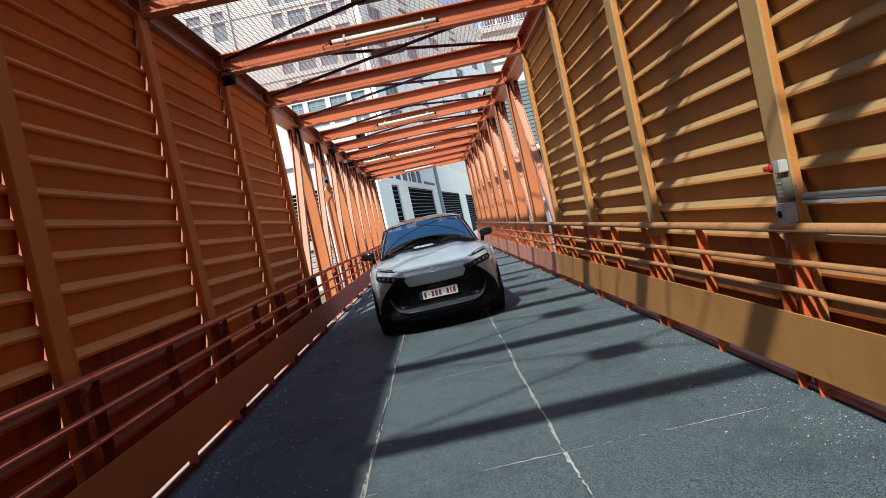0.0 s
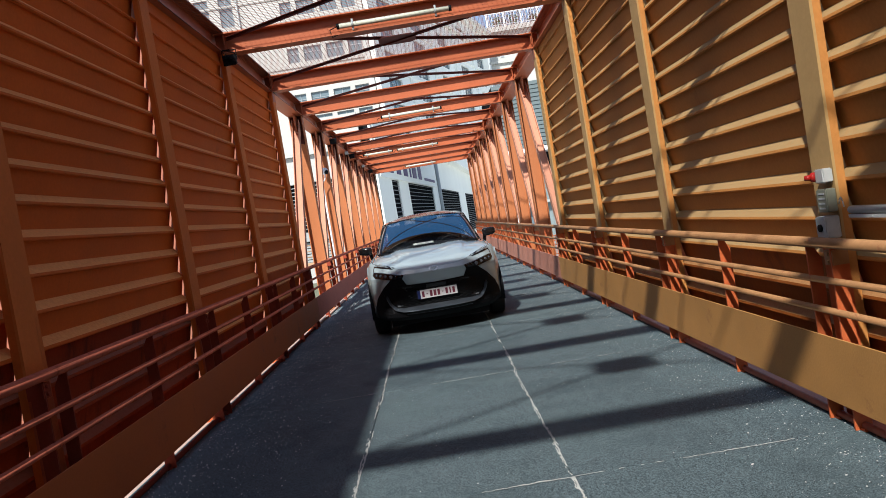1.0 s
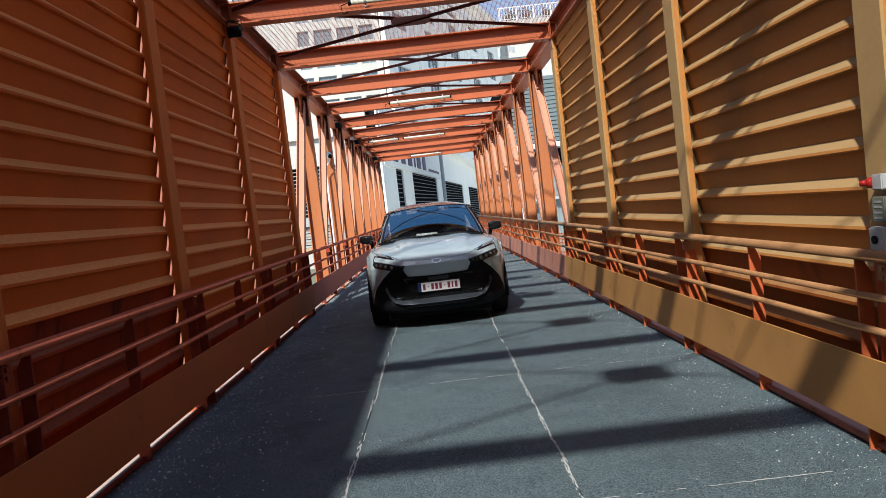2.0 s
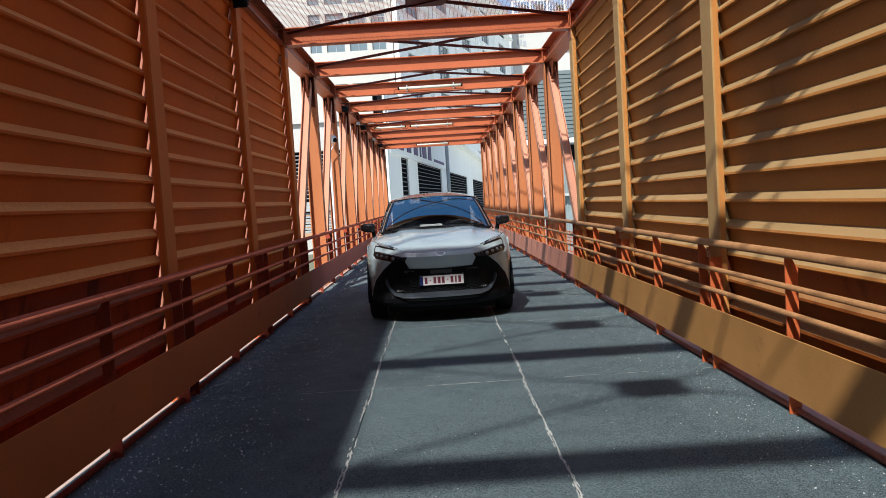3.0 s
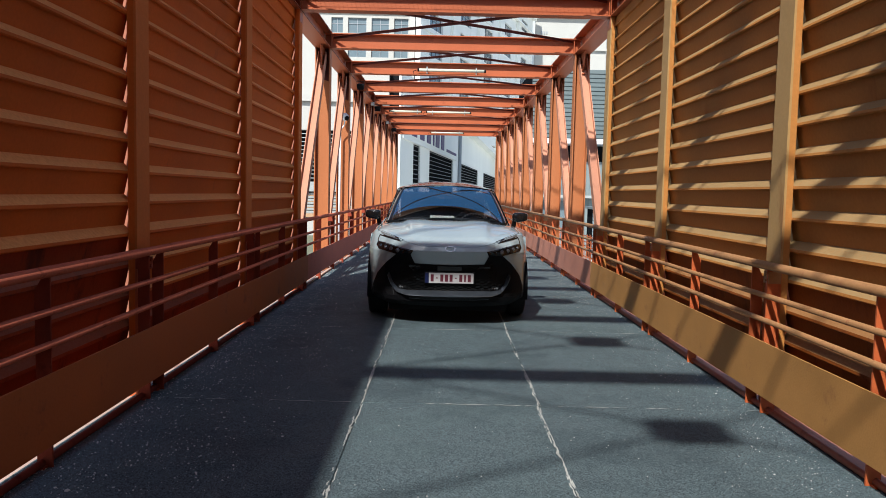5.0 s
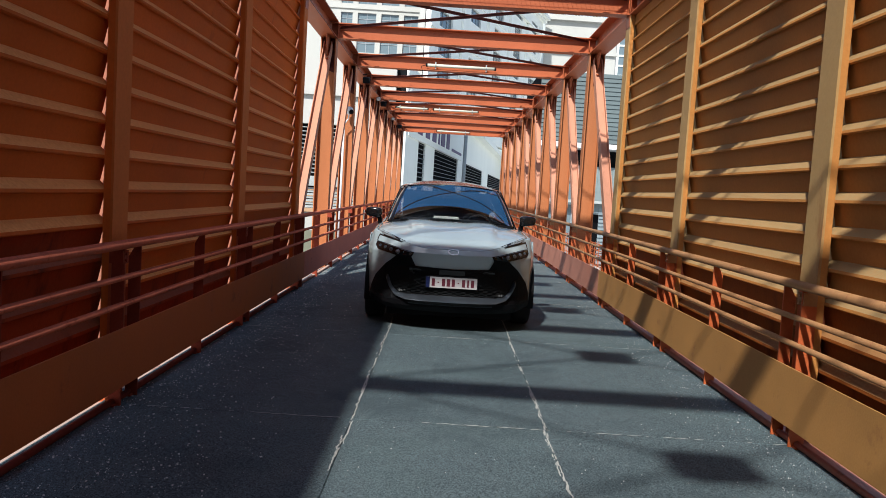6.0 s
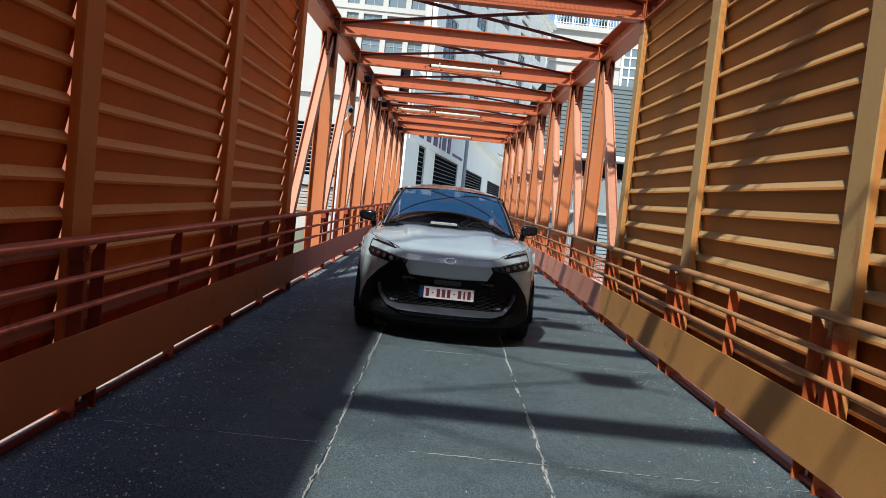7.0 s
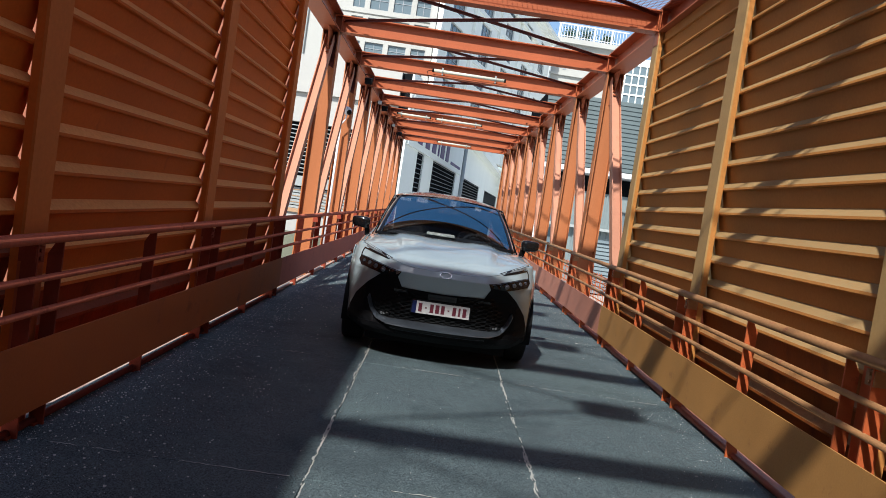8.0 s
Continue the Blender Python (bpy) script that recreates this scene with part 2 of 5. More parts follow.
LEDGREY_PANE = material("dusty_lamp_pane", (0.20, 0.21, 0.20), 0.3, vary=0.1, scale=20, bump=0.0)
BOXGREY = material("grey_box_plastic", (0.40, 0.41, 0.40), 0.45, vary=0.08, scale=12, grain=90)
OLIVE = material("olive_grey_enamel", (0.17, 0.175, 0.135), 0.45, vary=0.1, scale=12)
LIGHTGREY = material("light_grey_plastic", (0.66, 0.67, 0.68), 0.4, vary=0.05, scale=9)
REDPL = material("red_lens", (0.30, 0.015, 0.012), 0.25, vary=0.1, scale=30, bump=0)
PURPLE = material("purple_sign_paint", (0.07, 0.04, 0.13), 0.6, vary=0.1, scale=4)
WINGLASS = glass("window_glass", (0.13, 0.17, 0.19), 0.05, 0.0)

# ---- mesh helpers ----


def box(bm, x0, x1, y0, y1, z0, z1):
    v = [bm.verts.new(p) for p in ((x0, y0, z0), (x1, y0, z0), (x1, y1, z0), (x0, y1, z0), (x0, y0, z1), (x1, y0, z1), (x1, y1, z1), (x0, y1, z1))]
    for f in ((3, 2, 1, 0), (4, 5, 6, 7), (0, 1, 5, 4), (1, 2, 6, 5), (2, 3, 7, 6), (3, 0, 4, 7)):
        bm.faces.new([v[i] for i in f])
    return bm


def bar(bm, p0, p1, w, h, up=(0, 0, 1)):
    """A rectangular bar from p0 to p1, w wide and h along up."""
    p0, p1 = Vector(p0), Vector(p1)
    d = (p1 - p0).normalized()
    s = d.cross(Vector(up)).normalized()
    u = s.cross(d)
    a = [bm.verts.new(p + s * w / 2 * i + u * h / 2 * j) for p in (p0, p1) for i, j in ((-1, -1), (1, -1), (1, 1), (-1, 1))]
    for f in ((0, 1, 2, 3), (7, 6, 5, 4), (0, 4, 5, 1), (1, 5, 6, 2), (2, 6, 7, 3), (3, 7, 4, 0)):
        bm.faces.new([a[i] for i in f])
    return bm


def rod(bm, p0, p1, r, seg=12, r2=None):
    p0, p1 = Vector(p0), Vector(p1)
    d = (p1 - p0).normalized()
    s = d.orthogonal().normalized()
    u = d.cross(s)
    r2 = r if r2 is None else r2
    ring = [[bm.verts.new(p + (s * math.cos(2 * math.pi * i / seg) + u * math.sin(2 * math.pi * i / seg)) * q) for i in range(seg)] for p, q in ((p0, r), (p1, r2))]
    for i in range(seg):
        j = (i + 1) % seg
        f = bm.faces.new((ring[0][i], ring[0][j], ring[1][j], ring[1][i]))
        f.smooth = True
    bm.faces.new(ring[0][::-1])
    bm.faces.new(ring[1])
    return bm


def sweep(bm, profile, a, b, place):
    """Extrudes a closed profile [(p, q)] from a to b; place(p, q, t) gives the point."""
    v0 = [bm.verts.new(place(p, q, a)) for p, q in profile]
    v1 = [bm.verts.new(place(p, q, b)) for p, q in profile]
    n = len(profile)
    for i in range(n):
        j = (i + 1) % n
        bm.faces.new((v0[i], v0[j], v1[j], v1[i]))
    bm.faces.new(v0[::-1])
    bm.faces.new(v1)
    return bm


def mesh_of(name, bm, mat, smooth=False):
    bmesh.ops.recalc_face_normals(bm, faces=bm.faces)
    me = bpy.data.meshes.new(name)
    bm.to_mesh(me)
    bm.free()
    if smooth:
        me.polygons.foreach_set("use_smooth", [True] * len(me.polygons))
    for m in (mat if isinstance(mat, (list, tuple)) else [mat]):
        me.materials.append(m)
    return me


def part(name, bm, mat, parent, label="", smooth=False):
    ob = new(name, mesh_of(name, bm, mat, smooth))
    ob.parent = parent
    return tagged(ob, label)


def piece(name, me, parent, at=(0, 0, 0)):
    ob = new(name, me)
    ob.parent = parent
    ob.location = at
    return ob


def thing(name, at, label, category, group="", kind=""):
    ob = new(name)
    ob.location = at
    ob.empty_display_size = 0.2
    return tagged(ob, label, category, group, kind)


def solid(name, bm, mat, label, category="", group="", kind="", at=(0, 0, 0), smooth=False):
    ob = new(name, mesh_of(name, bm, mat, smooth))
    ob.location = at
    return tagged(ob, label, category, group, kind)


def H_profile(w, h, tf, tw):
    """H section: flanges w wide, h apart along q, thicknesses tf and tw."""
    a, b, c = w / 2, h / 2, tw / 2
    return [(-a, -b), (a, -b), (a, -b + tf), (c, -b + tf), (c, b - tf), (a, b - tf), (a, b), (-a, b), (-a, b - tf), (-c, b - tf), (-c, -b + tf), (-a, -b + tf)]


# ---- plan of the bridge ----
XL, XR = -2.263, 2.065           # inner faces of the posts
BAY, Y0 = 2.82, 4.43             # post spacing, first post
BOTTOM, TOPZ = 3.94, 4.20  # underside and top of the roof beams
FIRST, LAST, PANEL_END = -5, 11, 3
COL, DEEP = 0.22, 0.26           # section of the posts: along and across the bridge


def post_y(k):
    return Y0 + BAY * k


# ---- the ground far below and the deck ----
bm = bmesh.new()
box(bm, -400, 400, -400, 400, -6.3, -6.0)
solid("ground", bm, PAVING, "grey street surface below the footbridge", "ground", kind="structure")

Y_START, Y_END = post_y(FIRST), post_y(LAST) + 0.3
JOINTS = (XL - 0.06, -0.738, 0.500, XR + 0.05)
floor = thing("floor", (0, 0, 0), "dark worn asphalt bridge deck in long panels with pale joints", "floor", kind="structure")
bm = bmesh.new()
box(bm, XL - 0.05, XR + 0.04, Y_START, Y_END, -0.16, -0.022)
part("deck_base", bm, BLACKPL, floor)


def deck_panel_mesh(w, d):
    bm = bmesh.new()
    box(bm, -w / 2, w / 2, -d / 2, d / 2, -0.02, 0.0)
    bmesh.ops.bevel(bm, geom=[e for e in bm.edges if all(v.co.z > -0.01 for v in e.verts)], offset=0.004, segments=1, affect="EDGES")
    return mesh_of("deck_panel", bm, ASPHALT)




def joints_at(k):
    """The joints' places across the deck in one bay; the last laid row wanders a little."""
    return JOINTS[0], JOINTS[1], JOINTS[2] - (0.034 if k <= 0 else 0.014 if k == 1 else 0.0), JOINTS[3]


panel_meshes = {}
for k in range(FIRST, LAST):
    js = joints_at(k)
    for a, b in zip(js, js[1:]):
        width = round(b - a, 4)
        if width not in panel_meshes:
            panel_meshes[width] = deck_panel_mesh(width - 0.003, BAY - 0.003)
        piece("deck_panel", panel_meshes[width], floor, ((a + b) / 2, post_y(k) - 0.10 + BAY / 2, 0))

# pale sealant left in the joints, broken and uneven
rng = random.Random(4)


def sealant(bm, x0, y0, x1, y1, width, keep, step=0.035):
    d = Vector((x1 - x0, y1 - y0, 0))
    n = max(1, int(d.length / step))
    side = Vector((-d.y, d.x, 0)).normalized()
    last, phase = None, rng.uniform(0, 50)
    for i in range(n + 1):
        p = Vector((x0, y0, 0)) + d * (i / n)
        a = noise.noise(Vector((p.x * 1.7 + phase, p.y * 1.7, 0)))
        b = noise.noise(Vector((p.x * 14 + phase, p.y * 14, 3))) + 0.5 * noise.noise(Vector((p.x * 41 + phase, p.y * 41, 8)))
        w = width * max(0.0, 0.55 + 0.9 * a + 0.7 * b)
        if 0.5 + a * 0.9 + b * 0.5 < 1 - keep:
            w = 0
        o = side * (0.009 * b + rng.uniform(-0.003, 0.003))
        now = None
        if w > 0.002:
            now = (bm.verts.new(p + o + side * w / 2 + Vector((0, 0, 0.003))), bm.verts.new(p + o - side * w / 2 + Vector((0, 0, 0.003))))
            if last:
                bm.faces.new((last[0], last[1], now[1], now[0]))
        last = now


bm = bmesh.new()
for k in range(FIRST, LAST):
    ya = post_y(k) - 0.10
    for x in joints_at(k)[1:3]:
        sealant(bm, x, ya, x, ya + BAY, 0.0125, 0.64, 0.012)
        for o in (-0.011, 0.009):
            sealant(bm, x + o, ya, x + o, ya + BAY, 0.008, 0.44, 0.014)
for k in range(FIRST, LAST):
    y = post_y(k) - 0.10
    for a, b in zip(JOINTS, JOINTS[1:]):
        sealant(bm, a, y, b, y, 0.009, 0.50, 0.015)
solid("joint_sealant", bm, SEAL, "broken pale sealant along the deck joints", "sealant", kind="stuff")

bm = bmesh.new()
heap = None
for i in range(17000):
    side = rng.random()
    y = rng.uniform(0.5, 20)
    if side < 0.34:
        x = XR - 0.02 - abs(rng.gauss(0, 0.34))
    elif side < 0.86:
        x = XL + 0.02 + abs(rng.gauss(0, 0.50))
    else:
        x = rng.uniform(XL, XR)
    if i % 4 == 0 and x < -0.8:
        if heap is None or rng.random() < 0.05:
            heap = (x, y)
        x, y = heap[0] + rng.gauss(0, 0.05), heap[1] + rng.gauss(0, 0.16)
        x = min(max(x, XL + 0.06), -0.5)
    r = 0.0011 + 0.0042 * rng.random() ** 5 + (0.006 if rng.random() < 0.005 else 0)
    r *= 1.30 if x < -1.2 else 0.85
    ang = rng.uniform(0, 6.28)
    n = rng.choice((4, 5, 6))
    top = [bm.verts.new((x + r * rng.uniform(0.5, 1.2) * math.cos(ang + j * 6.283 / n), y + r * rng.uniform(0.5, 1.5) * math.sin(ang + j * 6.283 / n), 0.002 + 0.3 * r)) for j in range(n)]
    base = [bm.verts.new((v.co.x * 1.0 + 0.15 * (v.co.x - x), v.co.y + 0.15 * (v.co.y - y), 0.0005)) for v in top]
    bm.faces.new(top)
    for j in range(n):
        bm.faces.new((base[j], base[(j + 1) % n], top[(j + 1) % n], top[j]))
solid("grit", bm, FLECK, "pale grit and flecks scattered along the deck edges", "grit", kind="stuff")

# ---- side walls: posts, chords, diagonals, louvre panels ----
POST_H = H_profile(COL, DEEP, 0.016, 0.010)


def post_mesh(mat, z0=-0.62, z1=BOTTOM):
    bm = bmesh.new()
    sweep(bm, POST_H, z0, z1, lambda p, q, t: (q, p, t))
    return mesh_of("post", bm, mat)


def slat_mesh(sign, length, pitch, mat):
    """One pressed louvre blade; sign is +1 where the bridge lies towards +x."""
    t = 0.004
    prof = [(0.036, pitch + 0.026), (0.034, pitch - 0.004), (0.004, 0.074), (0.061, 0.022), (0.064, 0.005), (0.054, 0.0)]
    back = [(p - t, q - t) for p, q in reversed(prof)]
    bm = bmesh.new()
    sweep(bm, prof + back, -length / 2, length / 2, lambda p, q, y: (sign * p, y, q))
    return mesh_of("slat", bm, mat)


def gusset(bm, x, y, z, sign, up):
    """Bolted gusset plate at a post's end, with bolt heads."""
    pts = [(0, 0), (-0.46, 0), (-0.40, -0.16 * up), (-0.12, -0.50 * up), (0, -0.50 * up)]
    sweep(bm, pts, -0.007, 0.007, lambda p, q, t: (x + t, y + p, z + q))
    for i in range(5):
        for j in range(2):
            c = Vector((x, y - 0.10 - 0.055 * i + 0.06 * j, z + up * (-0.10 - 0.07 * i - 0.03 * j)))
            rod(bm, c - Vector((0.022, 0, 0)), c + Vector((0.022, 0, 0)), 0.014, 6)


PITCH = 0.209
SLATS = 18
SLAT0 = 0.056


def side_wall(name, face, sign, label):
    """sign: +1 when the bridge's inside lies towards +x (the wall on the -x side)."""
    wall = thing(name, (0, 0, 0), label, "truss wall", kind="structure")
    mid = face - sign * DEEP / 2
    bm = bmesh.new()
    box(bm, -0.022, 0.022, -0.004, 0.004, 0.05, BOTTOM - 0.002)
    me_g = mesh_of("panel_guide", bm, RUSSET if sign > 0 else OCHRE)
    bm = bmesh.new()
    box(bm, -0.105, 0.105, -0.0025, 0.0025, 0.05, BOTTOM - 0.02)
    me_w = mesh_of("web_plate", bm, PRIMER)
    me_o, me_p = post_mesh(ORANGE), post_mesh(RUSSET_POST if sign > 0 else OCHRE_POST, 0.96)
    me_b = post_mesh(STANCHION, -0.62, 0.958)
    for k in range(FIRST, LAST + 1):
        piece("post", me_p if k <= PANEL_END else me_o, wall, (mid, post_y(k), 0))
        if k <= PANEL_END:
            piece("post_base", me_b, wall, (mid, post_y(k), 0))
        if k <= PANEL_END:
            if sign > 0:
                piece("web_plate", me_w, wall, (mid, post_y(k) - 0.0085, 0))
            for s in (-1, 1):
                piece("panel_guide", me_g, wall, (face - sign * 0.038, post_y(k) + s * (COL / 2 - 0.006), 0))
    for nm, z, mat in (("top_chord", (BOTTOM + TOPZ + 0.04) / 2 + 0.001, BEAM), ("bottom_chord", -0.02 - (TOPZ - BOTTOM + 0.04) / 2 if sign > 0 else -0.135, CHORD if sign > 0 else PINK)):
        bm = bmesh.new()
        sweep(bm, H_profile(COL + 0.06, TOPZ - BOTTOM + 0.04, 0.018, 0.012), Y_START, Y_END, lambda p, q, t: (mid + p, t, z + q))
        part(nm, bm, mat, wall)
    for k in range(PANEL_END, LAST):
        bm = bmesh.new()
        a, b = Vector((mid, post_y(k) + 0.13, 0.18)), Vector((mid, post_y(k + 1) - 0.10, BOTTOM - 0.12))
        for s in (-1, 1):
            bar(bm, a + Vector((s * 0.064, 0, 0)), b + Vector((s * 0.064, 0, 0)), 0.15, 0.012, (1, 0, 0))
        bar(bm, a, b, 0.010, 0.116, (1, 0, 0))
        part("diagonal_brace", bm, BRACEPINK, wall)
        bm = bmesh.new()
        gusset(bm, mid + sign * 0.018, post_y(k + 1) - 0.006, BOTTOM - 0.004, sign, 1)
        part("gusset_plate", bm, BEAM, wall)
        # dark bolted plate: the top chord's shade on the post put into colour
        if sign > 0:
            y = post_y(k + 1) - 0.0055
            bm = bmesh.new()
            sweep(bm, [(-0.113, 0.0), (-0.113, -0.46), (-0.03, -0.52), (0.113, -0.58), (0.113, 0.0)], y - 0.012, y, lambda p, q, t: (mid + p, t, BOTTOM - 0.003 + q))
            for i in range(4):
                for xb in (-0.05, 0.05):
                    rod(bm, (mid + xb, y - 0.026, BOTTOM - 0.06 - 0.075 * i), (mid + xb, y - 0.010, BOTTOM - 0.06 - 0.075 * i), 0.014, 6)
            part("shade_plate", bm, DARKRED, wall, "dark bolted plate standing for the top chord's shade")
    for k in (PANEL_END, PANEL_END + 4):
        bm = bmesh.new()
        box(bm, face - 0.006, face + 0.006, post_y(k) - 0.10, post_y(k) + 0.10, BOTTOM - 0.16, TOPZ + 0.05)
        bmesh.ops.bevel(bm, geom=bm.edges[:], offset=0.003, segments=1, affect="EDGES")
        part("splice_plate", bm, BEAM, wall)
    length = BAY - 0.012 - 0.05
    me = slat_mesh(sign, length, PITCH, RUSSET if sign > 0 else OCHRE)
    # slats near the deck use the copy that carries shade
    low = slat_mesh(sign, length, PITCH, SHADED_GRIMY_RED if sign > 0 else SHADED_GRIMY_OCHRE)
    for k in range(FIRST, PANEL_END):
        yc = post_y(k) + BAY / 2
        bm = bmesh.new()
        for z in (SLAT0 + PITCH - 0.01, SLAT0 + 0.02 + SLATS * PITCH):
            box(bm, face - sign * 0.125, face - sign * 0.06, yc - length / 2, yc + length / 2, z - 0.03, z + 0.005)
        box(bm, face - sign * 0.100, face - sign * 0.072, yc - length / 2, yc + length / 2, SLAT0 + SLATS * PITCH + 0.002, BOTTOM - 0.003)
        panel = part("louvre_panel", bm, RUSSET if sign > 0 else OCHRE, wall)
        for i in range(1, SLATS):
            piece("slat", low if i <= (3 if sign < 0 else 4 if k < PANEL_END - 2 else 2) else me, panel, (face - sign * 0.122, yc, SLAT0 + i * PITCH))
    return wall


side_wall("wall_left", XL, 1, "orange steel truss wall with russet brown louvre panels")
side_wall("wall_right", XR, -1, "orange steel truss wall with pale-topped ochre louvre panels")

# ---- guard rails, fascia plates and kerb bars ----


def plate_stanchion(sign, mat):
    bm = bmesh.new()
    prof = [(0.0, 0.0), (0.078, 0.0), (0.078, 0.905), (0.04, 0.975), (0.0, 0.975)]
    sweep(bm, prof, -0.006, 0.006, lambda p, q, t: (-sign * p, t, q))
    return mesh_of("stanchion", bm, mat)


def guard_rail(face, sign, off):
    x = face + sign * off
    paint = REDRAIL if sign > 0 else RAIL
    g = thing("guard_rail", (0, 0, 0), ("dull dark red" if sign > 0 else "faded ochre-orange") + " tubular guard rail on flat plate stanchions", "railing", "guard rails along the deck")
    for nm, z, r in (("top_rail", 1.004, 0.029), ("middle_rail", 0.800, 0.0185), ("lower_rail", 0.633, 0.0185)):
        bm = bmesh.new()
        rod(bm, (x, Y_START, z), (x, Y_END, z), r, 24)
        part(nm, bm, paint, g)
    # left stanchions take the red darkened by painted shade
    me = plate_stanchion(sign, STANCHION if sign < 0 else SHADEPLATE)
    for k in range(FIRST, LAST + 1):
        for dy in (-0.125, 0.125, BAY / 2):
            if sign > 0 and k > PANEL_END and dy < 0:
                continue
            if k < LAST or dy < 1:
                piece("stanchion", me, g, (x + sign * 0.004, post_y(k) + dy, 0.0))
        bm = bmesh.new()
        box(bm, min(x, face) - 0.0, max(x, face), post_y(k) - 0.14, post_y(k) - 0.06, 0.885, 0.965)
        for z in (0.905, 0.945):
            rod(bm, (x + sign * 0.012, post_y(k) - 0.10, z), (x, post_y(k) - 0.10, z), 0.011, 6)
        part("bracket", bm, SHADEPLATE if sign > 0 else paint, g)
    # fascia plate below the rails, in two paints
    f = thing("fascia_plate", (0, 0, 0), ("russet brown" if sign > 0 else "worn ochre") + " steel kick plate under the guard rail", "kick plate", "kick plates along the deck")
    xf = x + sign * 0.022
    cut = post_y(PANEL_END) + 0.12
    for a, b, mat in ((Y_START, cut - 0.003, RUSSET_PLATE if sign > 0 else FASCIA), (cut + 0.003, Y_END, PLUM if sign > 0 else PINK)):
        bm = bmesh.new()
        box(bm, xf - 0.005, xf + 0.005, a, b, 0.126, 0.496)
        bmesh.ops.bevel(bm, geom=bm.edges[:], offset=0.002, segments=1, affect="EDGES")
        part("plate", bm, mat, f)
    kb = thing("kerb_bar", (0, 0, 0), ("dark red" if sign > 0 else "faded red") + " round steel kerb bar along the deck edge", "kerb", "kerbs along the deck")
    bm = bmesh.new()
    x0 = face + sign * (off - 0.050)
    # left bar: shade put into the near part's colour, sun into the far
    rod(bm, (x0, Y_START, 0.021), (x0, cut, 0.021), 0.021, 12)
    part("bar", bm, KERBRED if sign < 0 else KERBSHADE, kb)
    bm = bmesh.new()
    rod(bm, (x0, cut + 0.004, 0.021), (x0, Y_END, 0.021), 0.021, 12)
    part("bar", bm, KERBRED if sign < 0 else CHORD, kb)
    bm = bmesh.new()
    box(bm, -0.03, 0.03, -0.05, 0.05, 0.0, 0.012)
    me = mesh_of("foot_plate", bm, STANCHION if sign < 0 else SHADEPLATE)
    for k in range(FIRST, LAST):
        for dy in (-0.125, 0.125, BAY / 2):
            piece("foot_plate", me, kb, (x0, post_y(k) + dy, 0))


guard_rail(XL, 1, 0.085)
guard_rail(XR, -1, 0.085)

# unseen end wall, added behind the bridge's start against low sky, with way through
bm = bmesh.new()
yw = Y_START - 0.3
for x0, x1, z0, z1 in ((-16, XL - 0.3, -6, 9), (XR + 0.3, 16, -6, 9), (XL - 0.3, XR + 0.3, 4.6, 9), (XL - 0.3, XR + 0.3, -6, -0.2)):
    box(bm, x0, x1, yw - 0.4, yw, z0, z1)
solid("unseen_wall_back", bm, CONCRETE, "unseen grey concrete wall added behind the bridge's start", "wall", kind="structure")
# unseen passage, added to close the way through
bm = bmesh.new()
box(bm, XL - 0.3, XR + 0.3, yw - 6, yw - 0.4, -0.3, -0.02)
box(bm, XL - 0.3, XR + 0.3, yw - 6.3, yw - 6, -0.3, 4.6)
box(bm, XL - 0.6, XL - 0.3, yw - 6.3, yw - 0.4, -0.3, 4.6)
box(bm, XR + 0.3, XR + 0.6, yw - 6.3, yw - 0.4, -0.3, 4.6)
box(bm, XL - 0.6, XR + 0.6, yw - 6.3, yw - 0.4, 4.6, 4.8)
solid("unseen_wall_passage", bm, CONCRETE, "unseen grey concrete passage added behind the end wall", "wall", kind="structure")

# unseen roof, added to cut skylight on the near bays
bm = bmesh.new()
box(bm, XL - 0.4, XR + 0.4, yw, -1.0, TOPZ + 0.09, TOPZ + 0.15)
solid("unseen_shade_roof", bm, DARKRED, "unseen dark red sheet roof added to dim the near bays", "roof", kind="structure")

# ---- roof: beams, bracing, wire mesh ----
BEAM_H = TOPZ - BOTTOM
BEAM_P = H_profile(0.20, BEAM_H, 0.016, 0.010)
for k in range(FIRST, LAST + 1):
    bm = bmesh.new()
    sweep(bm, BEAM_P, XL - COL / 2 + 0.01, XR + COL / 2 - 0.01, lambda p, q, t: (t, p, q))
    for x in (XL + 0.02, XR - 0.02):
        for y in (-0.075, 0.005):
            box(bm, x - 0.006, x + 0.006, y + 0.002, y + 0.068, -BEAM_H / 2 + 0.015, BEAM_H / 2 - 0.015)
    solid("roof_beam", bm, BEAM, "orange steel I-beam spanning between the top chords", "beam", "roof beams of the bridge", "structure", (0, post_y(k), (BOTTOM + TOPZ) / 2))
